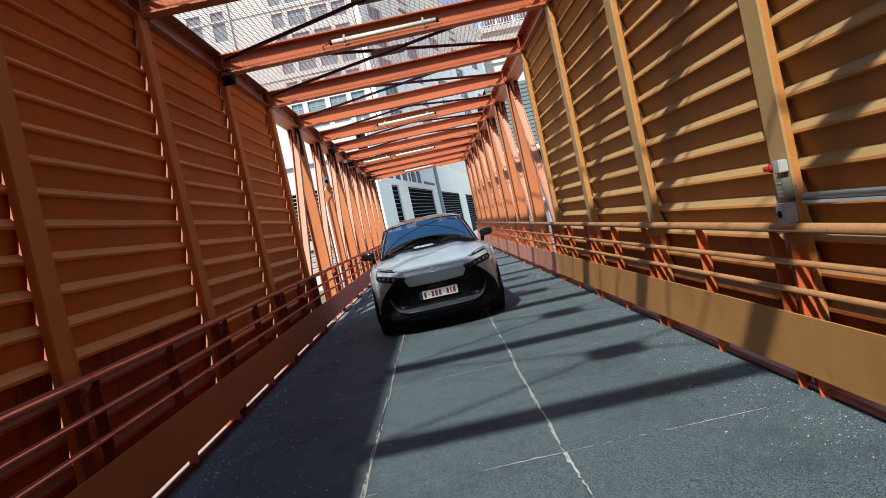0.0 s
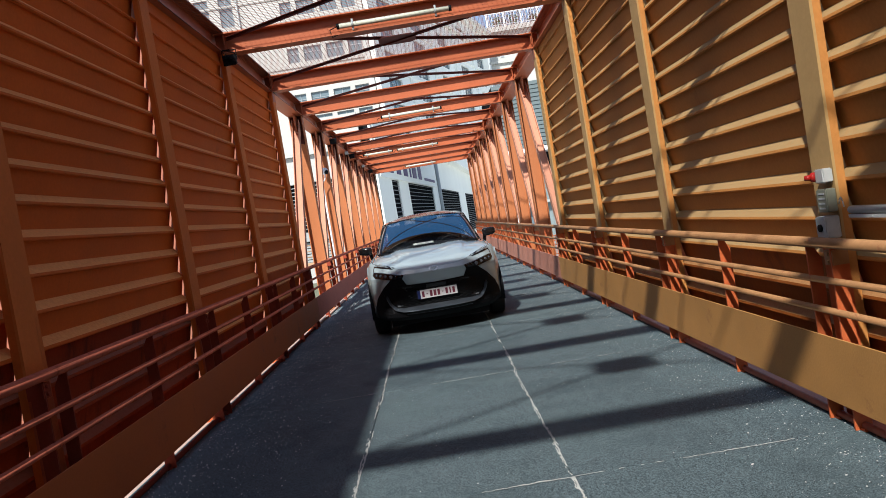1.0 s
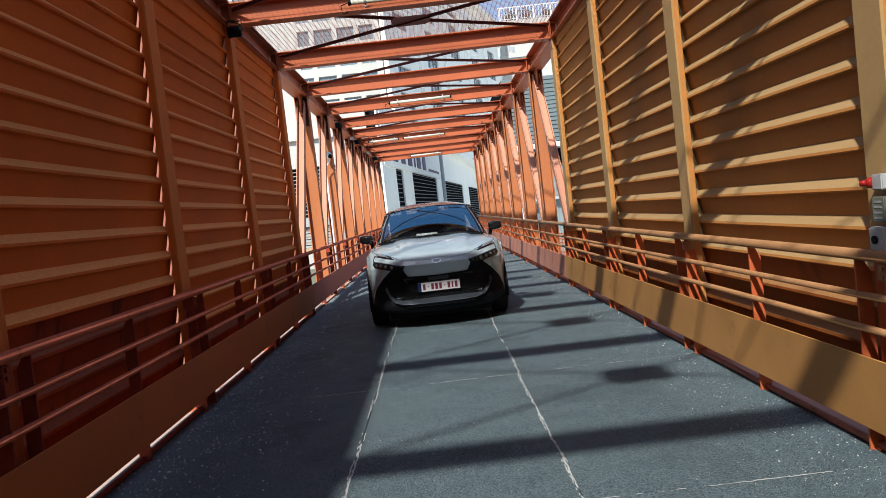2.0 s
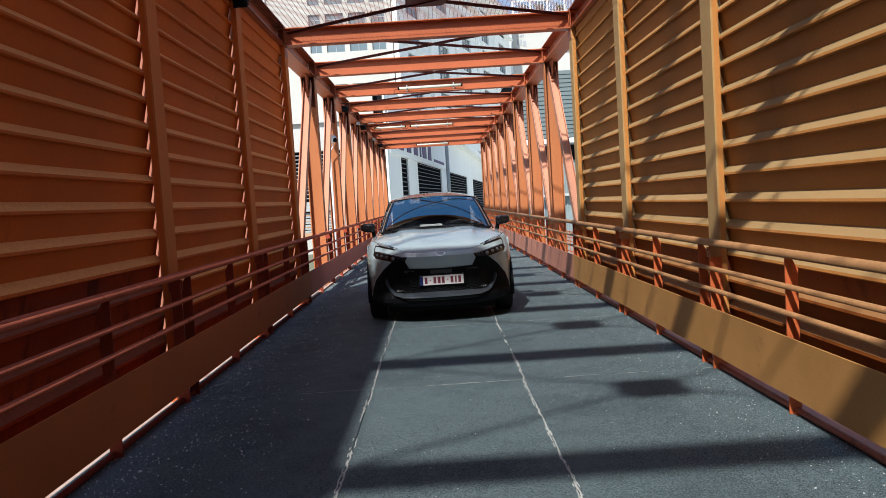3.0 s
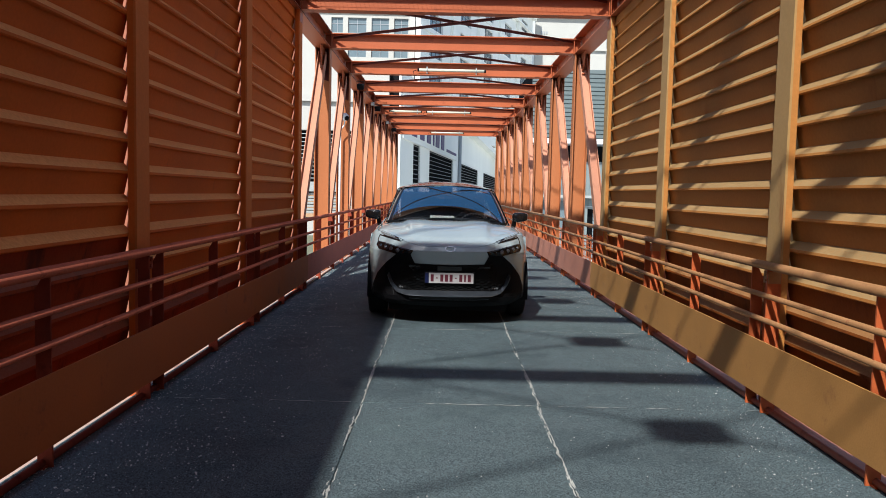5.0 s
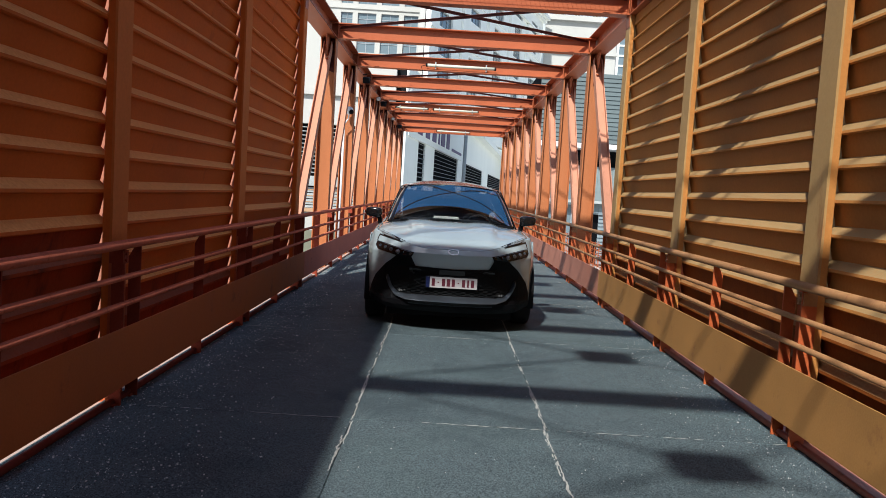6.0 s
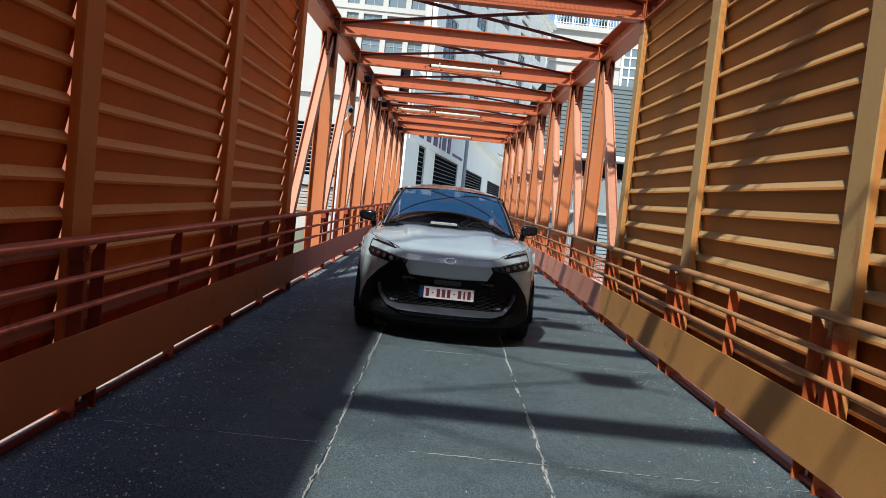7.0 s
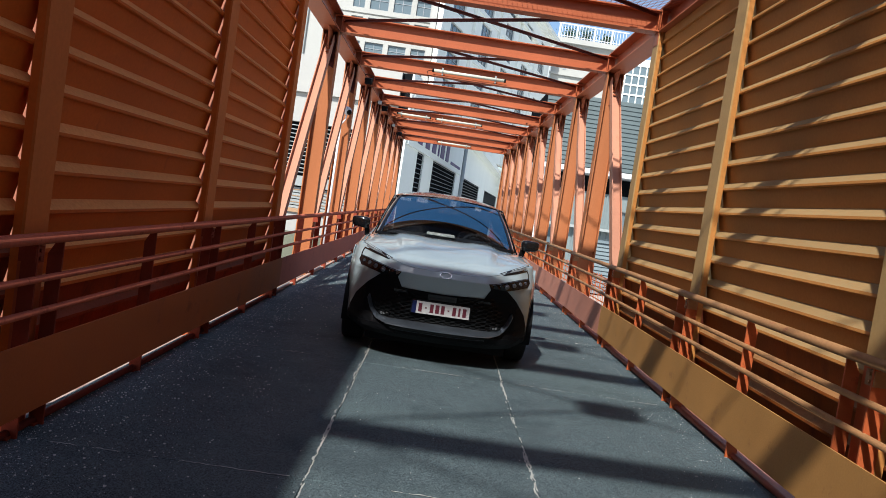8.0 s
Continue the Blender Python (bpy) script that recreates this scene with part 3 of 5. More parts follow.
for k in range(-1, LAST):
    y0, y1 = post_y(k) + 0.07, post_y(k + 1) - 0.07
    z = TOPZ - 0.05
    brace = thing("roof_bracing", ((XL + XR) / 2, (y0 + y1) / 2, z), "dark red steel angles crossing between two roof beams", "bracing", "roof bracing of the bridge", "structure")
    w, d = (XR - XL) / 2 - 0.05, (y1 - y0) / 2
    for s in (-1, 1):
        bm = bmesh.new()
        o = Vector((0, 0, 0.012 * s))
        bar(bm, Vector((-w, -d * s, 0)) + o, Vector((w, d * s, 0)) + o, 0.048, 0.005)
        bar(bm, Vector((-w, -d * s + 0.02, -0.022)) + o, Vector((w, d * s + 0.02, -0.018)) + o, 0.005, 0.034)
        part("angle", bm, DARKRED, brace)
    if k >= PANEL_END:
        continue
    bm = bmesh.new()
    sweep(bm, [(-0.27, -0.15), (-0.20, -0.26), (0.20, -0.26), (0.27, -0.15), (0.27, 0.15), (0.20, 0.26), (-0.20, 0.26), (-0.27, 0.15)], -0.03, -0.022, lambda p, q, t: (p, q, t))
    part("joint_plate", bm, DARKRED, brace)

MESH = 0.062
for k in range(FIRST, PANEL_END):
    y0, y1 = post_y(k), post_y(k + 1)
    z = TOPZ + 0.012
    bm = bmesh.new()
    x = XL - 0.1
    while x < XR + 0.1:
        bar(bm, (x, y0, z), (x, y1, z), 0.0042, 0.0042)
        x += MESH
    y = y0 + 0.02
    while y < y1:
        bar(bm, (XL - 0.1, y, z + 0.0042), (XR + 0.1, y, z + 0.0042), 0.0042, 0.0042)
        y += MESH
    solid("wire_mesh_panel", bm, WIRE, "red-coated welded wire mesh laid over the roof beams", "wire mesh", "wire mesh panels of the roof", "structure")

# ---- lamps, cables, boxes on the bridge ----


def tube_lamp(k, x0, x1):
    t = thing("tube_lamp", ((x0 + x1) / 2, post_y(k) - 0.10, BOTTOM + 0.10), "tubular fluorescent lamp in a clear cover clipped to a beam", "lamp", "tube lamps on the roof beams")
    h = (x1 - x0) / 2
    bm = bmesh.new()
    rod(bm, (-h + 0.03, 0, 0), (h - 0.03, 0, 0), 0.032, 14)
    part("tube", bm, TUBE, t)
    for s in (-1, 1):
        bm = bmesh.new()
        rod(bm, (s * (h - 0.035), 0, 0), (s * h, 0, 0), 0.036, 14)
        part("cap", bm, BLACKPL, t)
        bm = bmesh.new()
        rod(bm, (s * h * 0.72 - 0.012, 0, 0), (s * h * 0.72 + 0.012, 0, 0), 0.040, 14)
        box(bm, s * h * 0.72 - 0.012, s * h * 0.72 + 0.012, 0.0, 0.10, -0.07, -0.055)
        box(bm, s * h * 0.72 - 0.012, s * h * 0.72 + 0.012, -0.005, 0.005, -0.07, 0.07)
        part("clamp", bm, GREYMETAL, t)
    bm = bmesh.new()
    pts = [Vector((-h - 0.0, 0, 0)), Vector((-h - 0.09, 0.0, -0.03)), Vector((-h - 0.07, 0.01, -0.12)), Vector((-h - 0.0, 0.02, -0.10)), Vector((-h + 0.05, 0.04, -0.075))]
    for a, b in zip(pts, pts[1:]):
        rod(bm, a, b, 0.006, 6)
    part("cable", bm, BLACKPL, t)


for k in (2, 5, 8, 11):
    tube_lamp(k, -0.82, 0.64)
tube_lamp(8, -2.02, -0.96)

# short knee braces in the corners of one roof beam
for x, s in ((XL, 1), (XR, -1)):
    bm = bmesh.new()
    y = post_y(7)
    bar(bm, (x + s * 0.03, y - 0.36, BOTTOM + 0.03), (x + s * 0.36, y - 0.095, BOTTOM + 0.03), 0.05, 0.05)
    solid("knee_brace", bm, BEAM, "short orange steel knee brace in the corner of a roof beam", "brace", "knee braces of the roof", "structure")


def floodlight(x, y, z):
    t = thing("floodlight", (x, y, z), "small black floodlight on a bracket under the top chord", "floodlight", "floodlights under the top chord")
    bm = bmesh.new()
    sweep(bm, [(-0.07, -0.05), (0.07, -0.08), (0.07, 0.08), (-0.07, 0.05)], -0.10, 0.10, lambda p, q, s: (s, -p * 0.8 + 0.0, q - p * 0.5))
    bmesh.ops.bevel(bm, geom=bm.edges[:], offset=0.008, segments=2, affect="EDGES")
    part("housing", bm, BLACKPL, t)
    bm = bmesh.new()
    for s in (-1, 1):
        box(bm, s * 0.108 - 0.004, s * 0.108 + 0.004, -0.015, 0.015, -0.01, 0.14)
    box(bm, -0.11, 0.11, -0.015, 0.015, 0.132, 0.14)
    box(bm, -0.15, 0.02, -0.02, 0.02, 0.14, 0.15)
    part("bracket", bm, BLACKPL, t)
    bm = bmesh.new()
    sweep(bm, [(-0.074, -0.040), (-0.070, -0.040), (-0.070, 0.040), (-0.074, 0.040)], -0.085, 0.085, lambda p, q, s: (s, -p * 0.8, q - p * 0.5))
    part("pane", bm, LEDGREY_PANE, t)
    t.scale = (0.8, 0.8, 0.8)


floodlight(XL + 0.09, post_y(2) - 0.22, BOTTOM - 0.11)
floodlight(XL + 0.10, post_y(5) + 1.1, BOTTOM - 0.11)
floodlight(XL + 0.10, 24.2, BOTTOM - 0.11)
floodlight(XL + 0.10, 31.6, BOTTOM - 0.11)

# camera dome on a post, with its conduit
px, py = XL - 0.08, post_y(5) - 0.20
t = thing("dome_camera", (px, py, 3.0), "white dome security camera on a bent arm", "security camera")
bm = bmesh.new()
bmesh.ops.create_uvsphere(bm, u_segments=16, v_segments=10, radius=0.085)
part("housing", bm, LIGHTGREY, t, smooth=True)
bm = bmesh.new()
bmesh.ops.create_uvsphere(bm, u_segments=14, v_segments=8, radius=0.052, matrix=Matrix.Translation((0.045, -0.045, -0.030)))
part("dome", bm, BLACKPL, t, smooth=True)
bm = bmesh.new()
for a, b in (((0, 0, -0.05), (-0.01, 0, -0.17)), ((-0.01, 0, -0.17), (-0.09, 0.02, -0.28)), ((-0.09, 0.02, -0.28), (-0.10, 0.03, -0.36))):
    rod(bm, a, b, 0.013, 8)
part("arm", bm, LIGHTGREY, t)
bm = bmesh.new()
rod(bm, (XL - 0.18, post_y(5) - 0.16, 0.0), (XL - 0.18, post_y(5) - 0.16, 2.66), 0.022, 10)
solid("conduit", bm, LIGHTGREY, "white plastic conduit running up the post to the camera", "conduit")

# alarm boxes on the first post and a grey pipe along the wall
bx, by = XR - 0.001, post_y(0) - 0.03
t = thing("alarm_beacon", (bx, by - 0.03, 1.355), "white wall sounder with a red lens", "alarm")
bm = bmesh.new()
box(bm, -0.055, 0, -0.045, 0.045, -0.038, 0.038)
bmesh.ops.bevel(bm, geom=bm.edges[:], offset=0.006, segments=2, affect="EDGES")
part("housing", bm, BOXGREY, t)
bm = bmesh.new()
rod(bm, (-0.055, 0.030, 0.0), (-0.074, 0.042, 0.0), 0.027, 14, 0.025)
rod(bm, (-0.074, 0.042, 0.0), (-0.100, 0.060, 0.0), 0.017, 14, 0.013)
part("lens", bm, REDPL, t, "red plastic lens")
t = thing("control_box", (bx, by - 0.03, 1.224), "grey steel control box with a small display", "control box")
bm = bmesh.new()
box(bm, -0.055, 0, -0.05, 0.05, -0.062, 0.062)
bmesh.ops.bevel(bm, geom=bm.edges[:], offset=0.005, segments=2, affect="EDGES")
part("housing", bm, OLIVE, t)
bm = bmesh.new()
for i in range(4):
    box(bm, -0.057, -0.054, -0.030, 0.030, -0.045 + i * 0.026, -0.036 + i * 0.026)
part("display", bm, CONCRETE, t)
t = thing("switch_box", (bx, by - 0.03, 1.082), "light grey switch box with a round black button", "switch box")
bm = bmesh.new()
box(bm, -0.08, 0, -0.052, 0.052, -0.060, 0.060)
bmesh.ops.bevel(bm, geom=bm.edges[:], offset=0.006, segments=2, affect="EDGES")
part("housing", bm, BOXGREY, t)
bm = bmesh.new()
rod(bm, (-0.075, 0.0, 0.0), (-0.090, 0.0, 0.0), 0.02, 16)
part("button", bm, BLACKPL, t)
bm = bmesh.new()
rod(bm, (XR - 0.03, post_y(-2), 1.172), (XR - 0.03, 4.15, 1.172), 0.020, 12)
solid("pipe", bm, GREYMETAL, "grey galvanised pipe clipped along the louvre wall", "pipe")
bm = bmesh.new()
box(bm, XR - 0.05, XR - 0.012, post_y(-2), 4.145, 1.134, 1.150)
for i in range(12):
    rod(bm, (XR - 0.052, post_y(-2) + 0.2 + i * 0.45, 1.142), (XR - 0.049, post_y(-2) + 0.2 + i * 0.45, 1.142), 0.005, 6)
solid("cable_channel", bm, BOXGREY, "pale cable channel below the galvanised pipe", "cable channel")

bm = bmesh.new()
loop = [(XR - 0.012, by - 0.155, 1.185), (XR - 0.012, by - 0.150, 1.215), (XR - 0.012, by - 0.135, 1.235), (XR - 0.010, by - 0.12, 1.225), (XR - 0.008, by - 0.105, 1.20)]
for a, b in zip(loop, loop[1:]):
    rod(bm, a, b, 0.0035, 8)
solid("signal_wire", bm, BOXGREY, "thin pale wire looping from the pipe end behind the post", "wire")

# tangled cable round the floodlight of the third post
rng = random.Random(8)
bm = bmesh.new()
c = Vector((XL + 0.10, post_y(2) - 0.22, BOTTOM - 0.10))
last = c + Vector((-0.05, 0, 0.10))
for i in range(26):
    a = i * 0.9
    p = c + Vector((0.075 * math.cos(a) + rng.uniform(-.02, .02), 0.085 * math.sin(a * 1.3) - 0.03, 0.02 - 0.11 * (i / 26) + rng.uniform(-.03, .03)))
    rod(bm, last, p, 0.006, 6)
    last = p
solid("lamp_cable", bm, BLACKPL, "black cable coiled loosely round the floodlight", "cable")

# small grey junction boxes under the top chord, with thin cables along the chord
for k, dy in ((7, 0.5), (9, 0.4)):
    bm = bmesh.new()
    box(bm, -0.05, 0.05, -0.06, 0.06, -0.09, 0.0)
    bmesh.ops.bevel(bm, geom=bm.edges[:], offset=0.008, segments=2, affect="EDGES")
    solid("junction_box", bm, BOXGREY, "small grey junction box under the top chord", "junction box", "junction boxes under the top chord", "", (XL + 0.0, post_y(k) - dy, BOTTOM - 0.001))
bm = bmesh.new()
n = 90
pts = [Vector((XL + 0.022, post_y(1) + (post_y(LAST) - post_y(1)) * i / n, BOTTOM - 0.010 - 0.012 * abs(math.sin(i * 0.55)))) for i in range(n + 1)]
for a, b in zip(pts, pts[1:]):
    rod(bm, a, b, 0.004, 5)
solid("lamp_supply_cable", bm, BLACKPL, "thin black cable strung along under the top chord", "cable")
# ---- surroundings ----


def facade_frame(origin, yaw):
    """A facade's own axes: s along it, d out of it towards the viewer, z up."""
    c, s_ = math.cos(radians(yaw)), math.sin(radians(yaw))
    return lambda s, d, z: (origin[0] + s * c + d * s_, origin[1] + s * s_ - d * c, z)


def fbox(bm, fr, s0, s1, d0, d1, z0, z1):
    v = [bm.verts.new(fr(s, d, z)) for z in (z0, z1) for s, d in ((s0, d0), (s1, d0), (s1, d1), (s0, d1))]
    for f in ((3, 2, 1, 0), (4, 5, 6, 7), (0, 1, 5, 4), (1, 2, 6, 5), (2, 3, 7, 6), (3, 0, 4, 7)):
        bm.faces.new([v[i] for i in f])


def wall_with_holes(bm, fr, s0, s1, z0, z1, holes, thick):
    """A wall split round rectangular openings (s0, s1, z0, z1)."""
    pierced(bm, fr, s0, s1, z0, z1, holes, -thick, 0)


def pierced(bm, fr, s0, s1, z0, z1, holes, d0, d1):
    """One plate from depth d0 to d1 with rectangular openings through it."""
    ss = sorted({s0, s1, *[h[0] for h in holes], *[h[1] for h in holes]})
    zs = sorted({z0, z1, *[h[2] for h in holes], *[h[3] for h in holes]})
    seen = {}

    def at(i, j, d):
        key = (i, j, d)
        if key not in seen:
            seen[key] = bm.verts.new(fr(ss[i], d, zs[j]))
        return seen[key]

    def full(i, j):
        if not (0 <= i < len(ss) - 1 and 0 <= j < len(zs) - 1):
            return False
        m, q = (ss[i] + ss[i + 1]) / 2, (zs[j] + zs[j + 1]) / 2
        return not any(h[0] < m < h[1] and h[2] < q < h[3] for h in holes)
    for i in range(len(ss) - 1):
        for j in range(len(zs) - 1):
            if not full(i, j):
                continue
            for d in (d0, d1):
                bm.faces.new((at(i, j, d), at(i + 1, j, d), at(i + 1, j + 1, d), at(i, j + 1, d)))
            for ni, nj, p, q in ((i - 1, j, (i, j), (i, j + 1)), (i + 1, j, (i + 1, j), (i + 1, j + 1)), (i, j - 1, (i, j), (i + 1, j)), (i, j + 1, (i, j + 1), (i + 1, j + 1))):
                if not full(ni, nj):
                    bm.faces.new((at(*p, d0), at(*q, d0), at(*q, d1), at(*p, d1)))


def sash_window(fr, s0, s1, z0, z1, parent, depth=0.22, mullions=1, transom=0.62, frame_mat=None):
    frame_mat = frame_mat or FRAMEGREY
    bm = bmesh.new()
    w = 0.06
    n = mullions + 1
    step = (s1 - s0 - w) / n
    zt = z0 + (z1 - z0) * (transom or 1)
    bands = [(z0 + w, zt - w / 2), (zt + w / 2, z1 - w)] if transom else [(z0 + w, z1 - w)]
    lights = [(s0 + w + step * i, s0 + step * (i + 1), a, b) for i in range(n) for a, b in bands]
    pierced(bm, fr, s0 + 0.003, s1 - 0.003, z0 + 0.003, z1 - 0.003, lights, -depth - 0.02, -depth + 0.03)
    win = part("window", bm, frame_mat, parent)
    bm = bmesh.new()
    fbox(bm, fr, s0, s1, -depth - 0.05, -depth - 0.03, z0, z1)
    part("pane", bm, WINGLASS, win)
    return win


# white apartment block behind the far end, seen over the roof beams
b = thing("apartment_building", (0, 0, 0), "tall white rendered apartment block with rows of paned windows", "building")
fr = facade_frame((-40.0, 94.0, 0), 0)
cols = [(26.0, 27.4), (28.0, 30.2), (30.8, 32.9), (33.5, 35.2)]
rows = [22.0 - 1.8 + 2.83 * i for i in range(-8, 9)]
holes = [(a, c, z, z + 1.8) for a, c in cols for z in rows]
holes += [(a, c, z, z + 3.6) for a, c in ((9.2, 10.9), (12.4, 14.1), (15.7, 17.4), (18.7, 20.3)) for z in (28.6, 34.2)]
bm = bmesh.new()
wall_with_holes(bm, fr, 0, 37.2, -6, 46, holes, 0.5)
part("wall", bm, DIMMED, b)
for z in rows[::3]:
    bm = bmesh.new()
    fbox(bm, fr, 0, 37.5, 0.003, 0.15, z - 0.6, z - 0.4)
    part("cornice", bm, DIMMED, b)
bm = bmesh.new()
rod(bm, fr(20.9, 0.25, -6), fr(20.9, 0.25, 45), 0.14, 8)
part("downpipe", bm, GREYMETAL, b)
for h in holes:
    sash_window(fr, *h, b)
bm = bmesh.new()
fbox(bm, fr, 0, 37.2, -14, -0.6, -6, 45)
part("core", bm, DIMMED, b)

# wing that recedes to the right
b = thing("wing_building", (0, 0, 0), "pale rendered building wing with regular paned windows and a cornice", "building")
fr2 = facade_frame((-2.75, 77.3, 0), 71.6)
cols2 = [(s - 2.05, s + 2.05) for s in (4.7, 15.1, 25.4, 35.8, 46.2)]
rows2 = [18.07 + 2.8 * i for i in range(-6, 4)]
holes2 = [(a, c, z, z + 1.63) for a, c in cols2 for z in rows2]
bm = bmesh.new()
wall_with_holes(bm, fr2, 0, 22.9, -6, 29.5, [h for h in holes2 if h[1] < 22.9], 0.5)
part("wall", bm, WHITE, b)
bm = bmesh.new()
wall_with_holes(bm, fr2, 22.9, 52, 7.9, 29.5, [h for h in holes2 if h[0] > 22.9 and h[2] > 8], 0.5)
part("wall", bm, WHITE, b)
for z in rows2[::2]:
    bm = bmesh.new()
    fbox(bm, fr2, 0, 52 if z > 9 else 22.9, 0.003, 0.12, z - 0.55, z - 0.35)
    part("cornice", bm, WHITE, b)
for za, zb, out in ((26.9, 27.2, 0.5), (29.5, 29.9, 0.6), (29.9, 30.4, 1.1)):
    bm = bmesh.new()
    fbox(bm, fr2, -0.3, 52.4, 0.004, out, za, zb - 0.004)
    part("cornice", bm, WHITE, b)
for s in (9.9, 20.2, 30.6, 41.0):
    bm = bmesh.new()
    fbox(bm, fr2, s - 0.35, s + 0.35, 0.004, 0.35, -6 if s < 22 else 7.9, 26.8)
    part("pilaster", bm, WHITE, b)
for h in [h for h in holes2 if h[1] < 22.9 or h[2] > 8]:
    sash_window(fr2, *h, b, mullions=2)
bm = bmesh.new()
fbox(bm, fr2, 0.0, 51.7, -1.2, -0.6, 7.9, 29)
part("core", bm, DIMMED, b)

# white car park building past the end of the bridge: a front and a receding wall with louvred openings and a sign
g = thing("car_park_building", (0, 0, 0), "white rendered building with long black louvred openings and a sign board", "building")
fr3 = facade_frame((-2.40, 40.0, 0), 83.0)
spans = [(4.1, 6.6), (10.5, 24.2), (30.1, 50.9), (60.4, 92.0), (106.0, 150.0)]
gh = [(a, c, -1.0, 4.1) for a, c in spans]
bm = bmesh.new()
wall_with_holes(bm, fr3, 0, 190, -6, 7.6, gh, 0.10)
fbox(bm, fr3, 29, 190, 0.004, 0.9, 7.0, 7.6)
part("wall", bm, WHITE, g)
# black backing close behind the side openings imitates the dark inside
bm = bmesh.new()
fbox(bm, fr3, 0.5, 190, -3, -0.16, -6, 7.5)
part("core", bm, SHADEBLACK, g)
fr4 = facade_frame((-34.0, 40.0, 0), 0)
fh = [(12.0, 29.2, 1.83, 4.4), (10.0, 29.2, 0.25, 1.33)]
# same building as the WHITE side, base colour darkened for its sunlit front
bm = bmesh.new()
wall_with_holes(bm, fr4, 0, 31.0, -6, 7.6, fh, 0.45)
fbox(bm, fr4, 0, 31.0, 0.004, 0.2, 5.8, 6.1)
part("wall", bm, PALE, g)
bm = bmesh.new()
fbox(bm, fr4, 0, 29.4, 0.004, 0.12, 1.35, 1.82)
part("lintel", bm, GREYMETAL, g)
bm = bmesh.new()
fbox(bm, fr4, 10, 29.4, 0.004, 0.10, 0.06, 0.24)
part("sill_band", bm, BUFF, g)
# black backing stands for the dark behind the front's openings
bm = bmesh.new()
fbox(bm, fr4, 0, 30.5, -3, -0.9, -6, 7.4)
part("core", bm, SHADEBLACK, g)


def louvre_blade(fr, a, c, z, pitch, depth=0.06):
    bm = bmesh.new()
    prof = [(-depth, z), (-depth - 0.05, z + pitch * 0.16), (-depth - 0.06, z + pitch * 0.16), (-depth - 0.01, z - 0.012)]
    v = [bm.verts.new(fr(s, d, zz)) for s in (a, c) for d, zz in prof]
    for f in ((0, 1, 5, 4), (1, 2, 6, 5), (2, 3, 7, 6), (3, 0, 4, 7), (3, 2, 1, 0), (4, 5, 6, 7)):
        bm.faces.new([v[i] for i in f])
    return bm


for a, c, z0, z1 in gh:
    z = z0 + 0.05
    while z < z1 - 0.1:
        part("louvre_blade", louvre_blade(fr3, a, c, z, 0.26, 0.015), BLADEGREY, g)
        z += 0.26
z = 1.8
while z < 4.3:
    part("louvre_blade", louvre_blade(fr4, 12.0, 29.2, z, 0.2), GREYMETAL, g)
    z += 0.2
for i in range(7):
    bm = bmesh.new()
    fbox(bm, fr4, 10.0, 29.2, -0.12, -0.04, 0.27 + i * 0.15, 0.375 + i * 0.15)
    part("shutter_slat", bm, GREYMETAL, g)
    if i % 2:
        bm = bmesh.new()
        fbox(bm, fr4, 10.0, 29.2, -0.10, -0.02, 0.38 + i * 0.15, 0.415 + i * 0.15)
        part("orange_strip", bm, BUFF, g)
bm = bmesh.new()
rod(bm, fr3(28.2, 0.14, -6), fr3(28.2, 0.14, 7.0), 0.16, 10)
part("downpipe", bm, GREYMETAL, g)
bm = bmesh.new()
fbox(bm, fr3, 0.3, 27.0, 0.004, 0.10, 4.12, 6.9)
sb = part("sign_board", bm, WHITE, g)
for s, w in ((3.0, 1.5), (5.8, 1.5), (8.5, 1.6), (11.2, 0.5), (12.5, 1.8), (15.4, 1.6)):
    bm = bmesh.new()
    fbox(bm, fr3, s, s + w, 0.10, 0.14, 4.45, 5.75)
    part("letter_bar", bm, PURPLE, sb)
bm = bmesh.new()
fbox(bm, fr3, 18.7, 25.5, 0.10, 0.13, 4.46, 4.66)
part("letter_bar", bm, PURPLE, sb)

# low wall and street side on the left, below the deck's level
bm = bmesh.new()
box(bm, -30, -4.5, 34, 34.4, -6, -0.52)
solid("boundary_wall", bm, MOSSY, "dull olive-grey boundary wall beside the bridge", "wall", kind="structure")

# slatted plant enclosure on the right, standing on a pale base
pe = thing("plant_enclosure", (5.35, 30.0, -6.0), "blue-grey slatted enclosure on a pale concrete base", "enclosure")
bm = bmesh.new()
box(bm, 0, 2.2, 0, 1.6, 0, 5.1)
part("base", bm, PALE, pe)
bm = bmesh.new()
box(bm, 0.08, 2.12, 0.08, 1.52, 5.1, 6.95)
part("core", bm, SHADEBLACK, pe)
bm = bmesh.new()
sweep(bm, [(0.0, 0.0), (0.035, 0.012), (0.075, 0.125), (0.04, 0.125)], 0.0, 2.2, lambda p, q, t: (t, p, q))
me = mesh_of("slat", bm, CLADPALE)
for i in range(13):
    piece("slat", me, pe, (0, 0, 5.16 + 0.138 * i))
bm = bmesh.new()
box(bm, -0.03, 2.23, -0.03, 1.63, 6.955, 7.03)
part("lid", bm, CLADPALE, pe)

